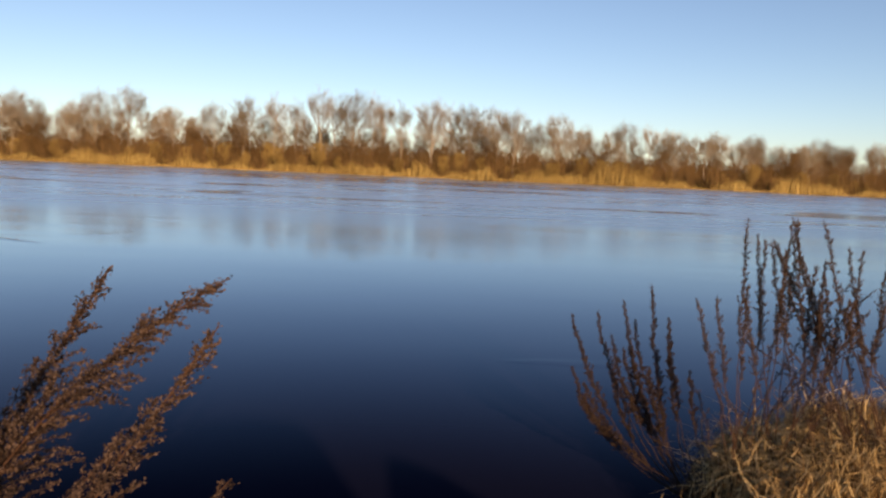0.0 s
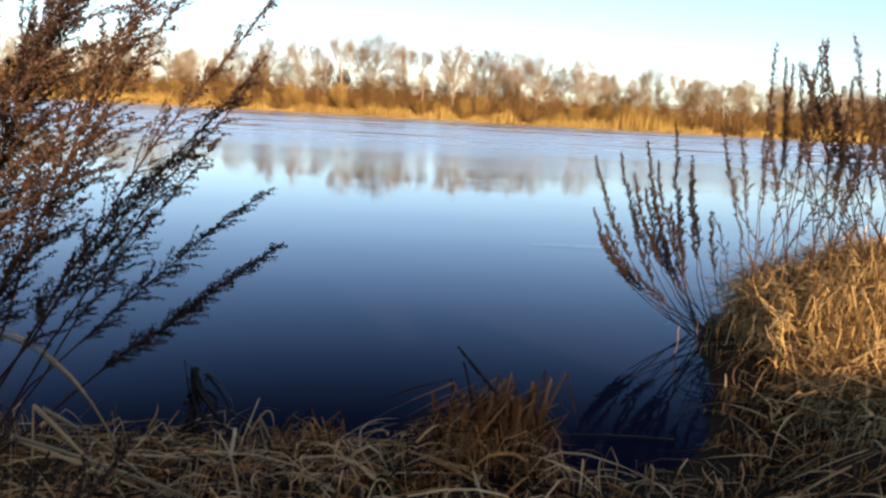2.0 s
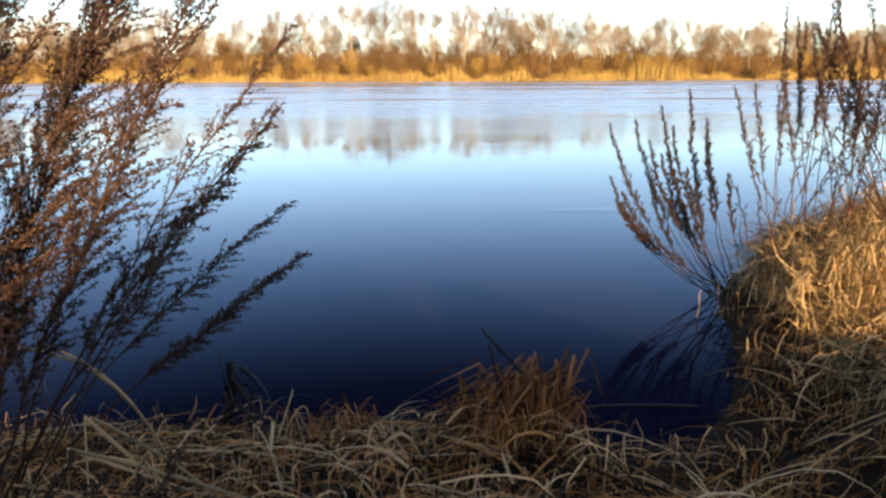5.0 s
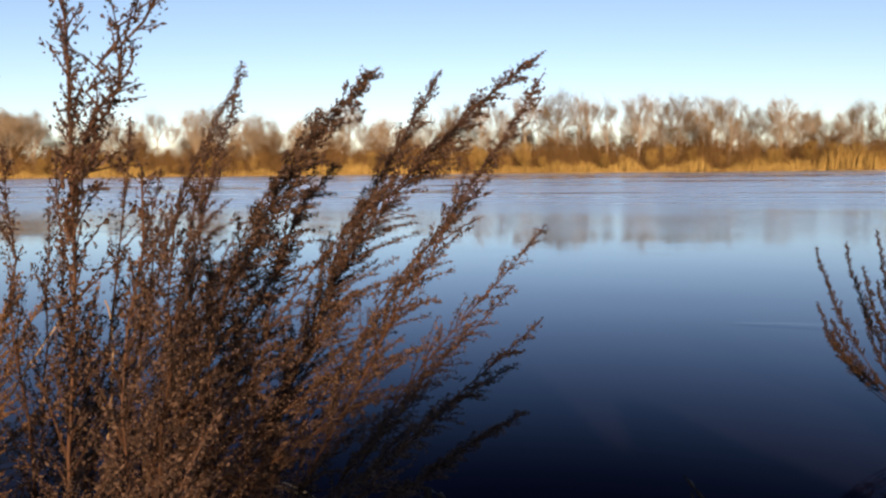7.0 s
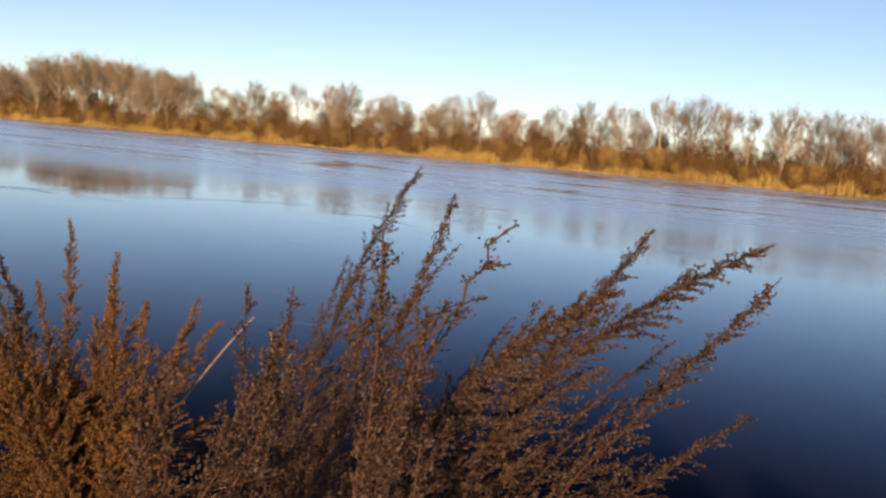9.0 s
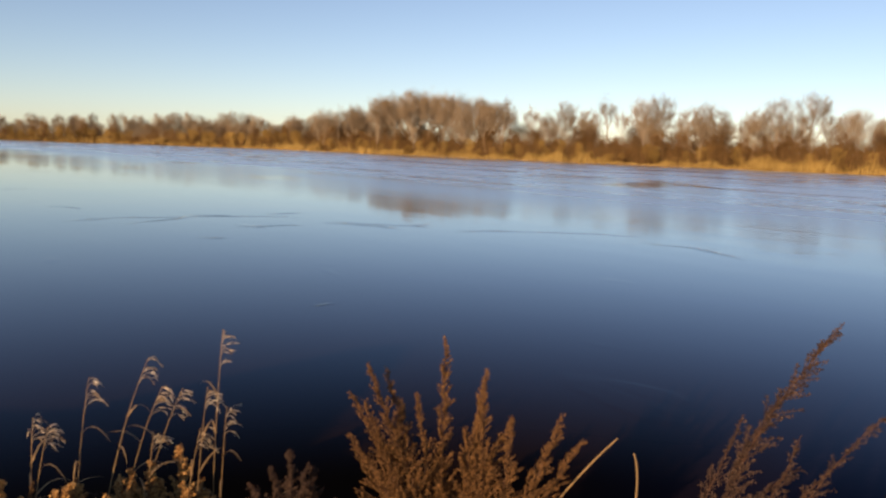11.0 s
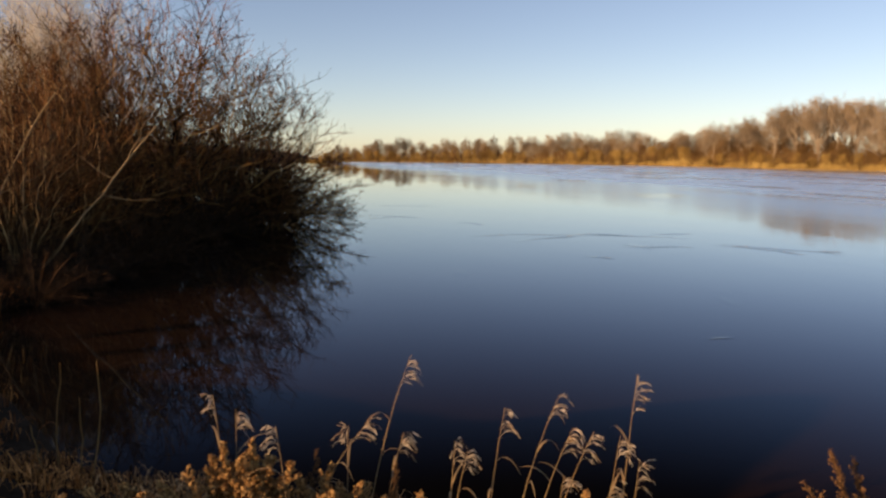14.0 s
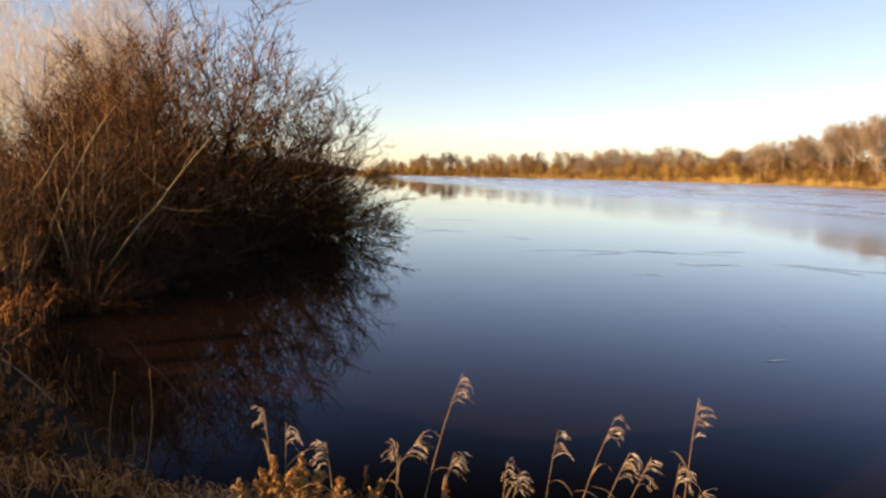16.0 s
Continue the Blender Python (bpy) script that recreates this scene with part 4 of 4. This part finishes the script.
# ---- reed stalks ----
REEDS = [((-4.165, 0.35, 1.41), (-4.195, 0.09), 1), ((-3.995, 0.14, 1.17), (-4.015, -0.29), 1), ((-4.075, 0.3, 1.06), (-4.095, 0.16), 1), ((-4.305, 0.05, 1.03), (-4.305, 0.04), -0.3), ((-3.915, -0.29, 1.19), (-3.915, -0.22), -0.5),
         ((-4.155, 0.82, 1.12), (-4.185, 0.72), 1), ((-4.155, 1.11, 1.17), (-4.255, 0.85), 1), ((-3.945, 1.1, 1.07), (-4.035, 0.86), 1), ((-3.905, 1.19, 1.06), (-4.005, 0.94), 1), ((-3.915, 1.41, 1.33), (-3.955, 1.34), 0.4),
         ((-3.765, 1.26, 1.09), (-3.795, 1.18), 0.6), ((-3.725, 1.34, 0.98), (-3.745, 1.29), 1), ((-4.095, -0.57, 1.29), (-4.105, -0.51), -0.4), ((-4.205, -0.48, 1.18), (-4.205, -0.49), 0.4), ((-4.125, 0.56, 0.98), (-4.125, 0.52), 0.3),
         ((-4.105, 0.62, 0.93), (-4.125, 0.51), 1), ((-3.615, 1.16, 0.95), (-3.675, 1.06), 1), ((-3.815, 1.01, 0.9), (-3.865, 0.96), 1)]
for tip, (bx, by), way in REEDS:
    reed_grass(on_land(bx, by), tip, (0.1, 0.9 * way, 0.1))

# ---- willow thicket on the inlet ----
def crooked(pts, amount):
    return [pts[0]] + [p + rnd_dir(R.uniform(-1, 1)) * amount for p in pts[1:]]


def willow(label, height, wide, stems, subs, shoots, low, bark, fine, gauge=1.0, group="willow bushes along the inlet"):
    """A many-stemmed leafless willow: crooked stems that arch out from one root into a dome, thick with twisted twigs. low: sine of the lowest stems' slope."""
    ob = new("willow_bush")
    wood, twigs = Geo(), Geo()
    for k in range(stems):
        w = k * 2.4 + R.uniform(-0.4, 0.4)
        v = low + (1 - low) * (k + R.random()) / stems
        ring = math.sqrt(max(0.0, 1 - v * v))
        reach = R.uniform(0.80, 1.0)
        a = Vector((math.cos(w), math.sin(w), 0)) * R.uniform(0, 0.10) * height + Vector((0, 0, -0.1))
        c = Vector((math.cos(w) * ring * wide * height, math.sin(w) * ring * wide * height, v * height)) * reach
        b = a.lerp(c, 0.5) + Vector((0, 0, 0.20 * (c - a).length * (1.2 - v))) - Vector((c.x, c.y, 0)) * 0.12
        q = crooked(bezier(a, b, c, 9), 0.013 * height)
        wood.tube(q, R.uniform(0.020, 0.055) * gauge, 0.010 * gauge, 4)
        for n in range(subs):
            e = R.uniform(0.22, 1.0) * 9
            j = min(8, int(e))
            p = q[j].lerp(q[j + 1], e - j)
            axis = (q[j + 1] - q[j]).normalized()
            out = (axis * 0.9 + rnd_dir(R.uniform(-0.6, 0.9)) * 0.95).normalized()
            l = height * R.uniform(0.07, 0.17)
            tw = crooked(bezier(p, p + out * l * 0.5 + rnd_dir(0) * 0.12 * l, p + out * l + Vector((0, 0, R.uniform(-0.1, 0.35) * l)), 4), 0.05 * l)
            (wood if n % 3 == 0 else twigs).tube(tw, 0.013 * gauge, 0.007 * gauge, 3)
            for m in range(shoots):
                e2 = R.uniform(0.1, 1.0) * 4
                j2 = min(3, int(e2))
                p2 = tw[j2].lerp(tw[j2 + 1], e2 - j2)
                d2 = (out * 0.6 + rnd_dir(R.uniform(-0.7, 1.1))).normalized()
                l2 = height * R.uniform(0.03, 0.065) * R.choice((0.8, 1.0, 1.0, 1.6))
                twigs.tube([p2, p2 + d2 * l2 * 0.55 + rnd_dir(0) * 0.14 * l2, p2 + d2 * l2 + (rnd_dir(0.9) + Vector((0, 0.3, 0.3))) * 0.28 * l2], 0.0075 * gauge, 0.0045 * gauge, 3)
    part("trunk", wood, bark, ob, "brown arching stems")
    tagged(part("crown", twigs, fine, ob, "thin twisted twigs"), kind="stuff")
    return tagged(ob, label, "bush", group)


W1 = willow("large leafless willow bush with a domed red-brown crown", 6.0, 0.60, 46, 14, 8, 0.05, M_WILLOW, M_WILLOWTWIG, 0.85)
# W2 wears the shaded twig colour and darkens the foot of the thicket
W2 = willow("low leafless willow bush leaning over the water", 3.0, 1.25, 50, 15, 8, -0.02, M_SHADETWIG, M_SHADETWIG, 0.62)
W5 = willow("sparse low willow with fine curved twigs over the water", 3.0, 1.1, 24, 9, 5, 0.0, M_WILLOWTWIG, M_WILLOWTWIG, 0.6)
W3 = willow("upright leafless willow with tan sunlit stems", 6.0, 0.32, 24, 12, 6, 0.45, M_TANBRANCH, M_WILLOWTWIG, 0.85)
W4 = willow("tall thin leafless willow with pale bare shoots", 9.0, 0.26, 28, 11, 4, 0.5, M_PALETWIG, M_PALETWIG, 0.6)
for src, places in ((W1, [(-24.0, -4.6, 8.4, 0), (-26.0, -3.2, 7.8, 80), (-22.0, -5.8, 6.0, 200), (-20.0, -5.4, 5.2, 140), (-27.8, -1.8, 6.3, 250), (-17.6, -5.8, 3.9, 30), (-26.8, -1.0, 4.2, 110)]),
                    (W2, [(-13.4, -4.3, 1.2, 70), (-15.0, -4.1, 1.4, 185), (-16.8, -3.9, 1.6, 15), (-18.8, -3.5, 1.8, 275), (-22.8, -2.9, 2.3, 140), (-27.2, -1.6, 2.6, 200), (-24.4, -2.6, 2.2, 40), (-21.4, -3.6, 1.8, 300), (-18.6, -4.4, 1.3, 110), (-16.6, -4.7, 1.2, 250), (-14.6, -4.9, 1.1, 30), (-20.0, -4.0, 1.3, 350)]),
                    (W5, [(-28.8, -0.6, 3.2, 20), (-30.2, 0.5, 2.3, 130), (-31.6, 1.3, 1.4, 90), (-32.4, 1.7, 0.9, 75), (-30.8, 1.6, 1.0, 160), (-28.2, -1.0, 3.9, 280), (-29.6, -0.2, 2.8, 220)]),
                    (W3, [(-15.6, -5.2, 4.0, 60), (-17.6, -4.9, 4.6, 110), (-13.9, -6.0, 3.2, 175), (-21.2, -6.6, 5.6, 50), (-20.0, -7.0, 5.1, 190), (-23.0, -6.4, 6.0, 330), (-21.5, -5.4, 5.2, 280), (-18.2, -5.2, 4.2, 15), (-20.6, -7.2, 4.4, 0), (-18.2, -6.8, 3.8, 70), (-24, -7.2, 5.4, 160), (-15.2, -6.2, 3.2, 100), (-16.8, -7.2, 3.4, 20), (-19.0, -5.6, 4.6, 310), (-13.6, -5.6, 2.9, 120), (-14.2, -6.8, 3.1, 260), (-22.2, -6.2, 5.4, 200), (-17.0, -5.2, 3.6, 40), (-20.8, -9.4, 3.6, 140), (-18.4, -9.0, 3.2, 230)]),
                    (W4, [(-27.0, -7.4, 8.4, 35), (-29.0, -8.0, 8.8, 265), (-28.0, -6.2, 8.2, 125), (-31.0, -8.8, 9.2, 310), (-25.6, -8.4, 7.8, 95), (-32.0, -12.5, 8.0, 0), (-30.0, -9.6, 7.6, 70), (-34.0, -10.2, 8.4, 150), (-28.0, -11.4, 7.0, 220), (-30.4, -14.0, 7.6, 100), (-26.4, -9.0, 6.4, 20)])):
    tall = max(v.co.z for o in src.children for v in o.data.vertices)
    spots = [pose(x, y, max(-0.15, min(0.5, ground_z(x, y))) if src is not W4 else ground_z(x, y) - 0.1, 0, 0, turn) @ Matrix.Scale(h / tall, 4) for x, y, h, turn in places]
    for m in spots[1:]:
        copy_thing(src, m)
    src.matrix_basis = spots[0]


def leaning_branch(root, mid, tip, r, forks):
    """A dead pale limb that leans in the thicket, with a few forks."""
    g = Geo()
    q = crooked(bezier(Vector(root), Vector(mid), Vector(tip), 9), 0.04)
    g.tube(q, r, r * 0.45, 6)
    for i, way, l in forks:
        d = Vector(way).normalized() * l
        g.tube(crooked(bezier(q[i], q[i] + d * 0.5 + Vector((0, 0, -0.06 * l)), q[i] + d, 5), 0.03), r * 0.34, r * 0.14, 5)
    return tagged(new("branch", g.mesh("branch", M_REEDSTEM)), "pale dead branch leaning in the willow thicket", "branch", "pale branches in the thicket")


leaning_branch((-15.2, -5.0, 0.0), (-15.5, -3.9, 1.5), (-15.7, -2.75, 2.9), 0.026, ((5, (0, 1, -0.1), 1.0), (6, (0, -0.8, 0.6), 0.7), (7, (0, 0.5, 1), 0.8)))
leaning_branch((-15.0, -5.9, 0.2), (-15.2, -5.3, 1.9), (-15.3, -4.4, 3.5), 0.028, ((4, (0, 1, 0.5), 0.8), (6, (0, -0.6, 1), 0.9)))
leaning_branch((-14.2, -6.1, 0.2), (-14.4, -5.9, 1.6), (-14.6, -5.0, 2.8), 0.024, ((5, (0, 1, 0.2), 0.6), (7, (0, -0.8, 1), 0.6)))

# ---- golden weeds at the end of the bank ----
def golden_weed(label, tips, root):
    """Bushy dry plants with straw-coloured curled leaves."""
    plant = new("dry_weed")
    b = Vector(on_land(*root))
    plant.location = b
    for t in tips:
        x, y = root[0] + R.gauss(0, 0.05), root[1] + R.gauss(0, 0.05)
        mugwort_stem(plant, Vector(on_land(x, y)) - b, Vector(t) - b, 0.08, dense=2.7, bare=0.1, reach=0.17, grain=0.0082)
    for o in plant.children:
        o.data.materials[0] = M_REEDSTEM
        for c in o.children:
            c.data.materials[0] = M_WEED
            c["label"] = "straw-coloured curled leaves"
    return tagged(plant, label, "weed", "dry weeds on the bank")


GOLD = "bushy straw-coloured dry weed in low sun"
golden_weed(GOLD, [(-3.94, -0.79, 0.97), (-3.96, -0.67, 1.01), (-3.98, -0.57, 1.05), (-3.85, -0.7, 0.9)], (-3.95, -0.65))
golden_weed(GOLD, [(-3.99, -0.4, 1.10), (-4.0, -0.31, 1.02), (-3.98, -0.52, 1.10), (-3.9, -0.42, 0.98)], (-3.97, -0.43))
golden_weed(GOLD, [(-4.0, -0.2, 0.92), (-4.0, -0.05, 0.96), (-3.99, 0.08, 0.86), (-3.9, -0.1, 0.85)], (-3.98, -0.06))
golden_weed(GOLD, [(-3.7, -0.75, 0.86), (-3.72, -0.6, 0.92), (-3.7, -0.45, 0.95), (-3.68, -0.88, 0.80), (-3.75, -0.5, 0.84)], (-3.72, -0.62))
golden_weed(GOLD, [(-3.75, -0.32, 0.93), (-3.75, -0.2, 0.90), (-3.8, -0.08, 0.84), (-3.7, -0.28, 0.84), (-3.72, -0.12, 0.80)], (-3.75, -0.2))

for k, (x, y) in enumerate(((-3.92, 0.12), (-4.1, -0.3), (-4.12, 0.0), (-4.05, -0.5), (-3.80, 0.36), (-4.0, 0.58), (-3.78, 0.78), (-3.92, 1.02), (-3.72, 1.22), (-3.60, 0.55), (-3.62, 0.08), (-3.55, 1.05), (-3.86, -0.95), (-3.66, -1.05))):
    top = ground_z(x, y) + (0.50, 0.58, 0.48, 0.60, 0.54, 0.46)[k % 6]
    golden_weed("low straw-coloured dry weed among the reeds", [(x + R.gauss(0, 0.09), y + R.gauss(0, 0.11), top * R.uniform(0.85, 1.05)) for _ in range(5)], (x, y))
for x, y, h in ((-4.02, 0.22, 0.62), (-3.95, 0.72, 0.55), (-3.84, 1.0, 0.58), (-4.05, -0.2, 0.6), (-3.9, 0.45, 0.5)):
    plant = mugwort("thin rust-brown weed between the reed stalks", [(on_land(x, y), (x + R.gauss(0, 0.05), y + R.gauss(0.04, 0.05), ground_z(x, y) + h * f), 0.04, dict(dense=1.2, bare=0.45, reach=0.08, grain=0.0042)) for f in (1.0, 0.8, 0.65)], "rusty weeds among the reeds")
    for o in plant.children:
        for c in o.children:
            c.data.materials[0] = M_RUSTHEAD

# ---- small things at the waterline ----
def twig(name, label, pts, r0, r1, mat, cat):
    g = Geo()
    p = [Vector(q) for q in pts]
    g.tube(bezier(*p, 8) if len(p) == 3 else p, r0, r1, 6)
    return tagged(new(name, g.mesh(name, mat)), label, cat)


twig("stick", "dark wet stick propped in the sedge clump", [(0.215, 2.66, 0.455), (0.27, 2.63, 0.40), (0.37, 2.6, 0.30)], 0.006, 0.009, M_WETSTICK, "stick")
twig("stick", "dark wet stick propped in the sedge clump", [(0.24, 2.65, 0.40), (0.255, 2.64, 0.36), (0.28, 2.62, 0.26)], 0.004, 0.005, M_WETSTICK, "stick")
twig("stick", "thin dark twig lying on the water", [(0.66, 2.92, 0.012), (0.88, 2.95, 0.02), (1.15, 2.95, 0.012)], 0.004, 0.006, M_WETSTICK, "stick")
for a, m, c in (((-0.95, 1.50, 0.80), (-0.70, 1.62, 0.80), (-0.60, 1.68, 0.42)), ((-0.75, 1.60, 0.58), (-0.62, 1.66, 0.47), (-0.50, 1.72, 0.30)), ((-0.70, 1.41, 0.60), (-0.55, 1.48, 0.52), (-0.30, 1.58, 0.36)),
                ((-0.40, 2.30, 0.12), (-0.47, 2.28, 0.42), (-0.38, 2.30, 0.16)), ((0.27, 1.48, 0.28), (0.29, 1.48, 0.52), (0.36, 1.46, 0.30)), ((-2.35, 2.0, 0.6), (-2.2, 2.15, 0.95), (-2.05, 2.24, 1.15)), ((-1.97, 2.2, 0.5), (-1.95, 2.3, 1.0), (-1.99, 2.27, 1.10))):
    twig("straw", "long pale dry grass stalk", (a, m, c), 0.0045, 0.003, M_REEDSTEM, "straw")


def folded_leaf():
    """Limp black leaves that hang in folds from one bent stalk."""
    g = Geo()
    for k in range(16):
        top = Vector((-0.745 + R.gauss(0, 0.03), 2.58 + R.gauss(0, 0.02), 0.36 - 0.012 * k))
        a = Vector((-0.79 + R.gauss(0, 0.05), 2.60 + R.gauss(0, 0.03), 0.02))
        e = Vector((R.uniform(-0.80, -0.56), 2.54 + R.gauss(0, 0.03), R.uniform(0.02, 0.16)))
        bulge = Vector((R.gauss(0.03, 0.03), 0, R.uniform(0.0, 0.05)))
        rise = [a, top] if k % 3 == 0 else [top.lerp(a, 0.12), top]
        g.blade(rise + bezier(top, top.lerp(e, 0.5) + bulge, e, 4)[1:], R.uniform(0.012, 0.030), rnd_dir(0.2), 0.5)
    return tagged(new("withered_leaf", g.mesh("withered_leaf", M_WETSTICK)), "blackened folded leaves of a water plant", "leaf")


folded_leaf()


# ---- drift lines on the still water ----
def drift_line(pts, width=0.13, height=0.010):
    """A low ridge of water where two currents meet."""
    g = Geo()
    p = [Vector((x, y, 0)) for x, y in pts]
    fine = []
    for a, b in zip(p, p[1:]):
        fine += [a.lerp(b, k / 14) for k in range(14)]
    fine.append(p[-1])
    n = len(fine)
    for i, q in enumerate(fine):
        d = (fine[min(i + 1, n - 1)] - fine[max(i - 1, 0)]).normalized()
        side = Vector((-d.y, d.x, 0))
        q = q + side * 0.25 * noise.noise(q * 0.8)
        f = math.sin(math.pi * i / (n - 1)) ** 0.5 * (0.55 + 0.6 * noise.noise(q * 0.9 + Vector((3, 1, 7))))
        w = width * (0.6 + 0.5 * noise.noise(q * 1.3))
        for k, z in ((-1, 0.0), (-0.5, 0.5), (0, 1.0), (0.5, 0.5), (1, 0.0)):
            g.v.append(q + side * (w * k) + Vector((0, 0, 0.001 + height * z * max(0.0, f))))
    for i in range(n - 1):
        for k in range(4):
            g.f.append((i * 5 + k, i * 5 + k + 1, i * 5 + k + 6, i * 5 + k + 5))
    ob = new("ripple", g.mesh("ripple", M_WATER))
    for f in ob.data.polygons:
        f.use_smooth = True
    return tagged(ob, "thin dark ripple line on the river", "ripple", kind="structure")


DRIFT = [((-22.2, 5.0), (-22.6, 6.3), (-22.2, 7.7), (-21.0, 11.0)), ((-19.1, 11.1), (-17.9, 12.2), (-16.4, 13.0)), ((-15.5, 13.2), (-14.1, 15.3), (-12.0, 16.9)),
         ((-11.2, 15.9), (-9.9, 16.1), (-8.95, 15.6), (-8.3, 15.5)), ((-19.0, 8.4), (-18.6, 10.2)), ((-29.2, 2.6), (-30.4, 4.2)), ((-21.9, 10.7), (-21.8, 12.0)), ((-9.4, 5.1), (-9.4, 5.45))]
for line in DRIFT[:-1]:
    drift_line(line)
drift_line(DRIFT[-1], 0.08, 0.006)
for line in (((-20.8, 6.0), (-22.2, 8.8), (-20.6, 11.3)), ((-17.3, 6.6), (-16.9, 7.2)), ((-19.6, 8.7), (-18.4, 9.0)), ((-18.7, 11.1), (-17.5, 12.0), (-16.6, 11.9)), ((-17.0, 12.6), (-16.9, 13.4)), ((-27.1, 5.6), (-25.9, 6.4)), ((-31.1, 2.7), (-29.4, 4.6)), ((-37.0, 3.8), (-36.1, 6.8))):
    drift_line(line, 0.15, 0.012)

for x, y, h in ((-9.4, -4.6, 1.5), (-8.6, -3.9, 1.1), (-10.3, -5.2, 1.6)):
    tips = [(x + R.gauss(0, 0.25), y + R.gauss(0, 0.25), ground_z(x, y) + h * R.uniform(0.6, 1.0)) for _ in range(6)]
    mugwort("reddish dead weed in front of the willows", [(on_land(x, y), t, 0.05, dict(dense=0.8, bare=0.3, reach=0.2, grain=0.012)) for t in tips])


def sapling(root, stems):
    """A few thin shoots that fork from one root."""
    g = Geo()
    for pts in stems:
        p = [Vector(root)] + [Vector(q) for q in pts]
        g.tube(crooked(bezier(p[0], p[1], p[2], 7), 0.008), 0.007, 0.0022, 5)
    return tagged(new("sapling", g.mesh("sapling", M_WILLOW)), "thin rust-brown shoots forking low in the shallows", "shoot", "shoots in the shallows")


sapling((-6.0, -1.68, -0.05), (((-6.0, -1.66, 0.4), (-6.0, -1.66, 0.72)), ((-6.0, -1.50, 0.35), (-6.02, -1.55, 0.98)), ((-6.0, -1.80, 0.45), (-6.0, -1.76, 0.62))))
sapling((-6.0, -1.85, -0.02), (((-6.0, -1.82, 0.5), (-5.97, -1.76, 0.98)), ((-6.0, -1.95, 0.3), (-6.0, -1.98, 0.55))))
twig("stick", "pale bare stick caught in the weeds", [(-5.80, -2.40, 1.12), (-5.82, -2.24, 0.98), (-5.86, -2.12, 0.80)], 0.006, 0.004, M_REEDSTEM, "stick")
for x, y, h in ((-5.9, -2.3, 0.5), (-6.2, -2.7, 0.75), (-6.6, -3.0, 1.0), (-5.8, -2.7, 0.6), (-7.4, -3.6, 0.9)):
    tips = [(x + R.gauss(0, 0.18), y + R.gauss(0, 0.18), ground_z(x, y) + h * R.uniform(0.5, 1.0)) for _ in range(7)]
    plant = mugwort("rust-red withered weed on the dark bank", [(on_land(x, y), t, 0.05, dict(dense=0.9, bare=0.2, reach=0.16, grain=0.010)) for t in tips], "rusty weeds on the bank")
    for o in plant.children:
        for c in o.children:
            c.data.materials[0] = M_RUST
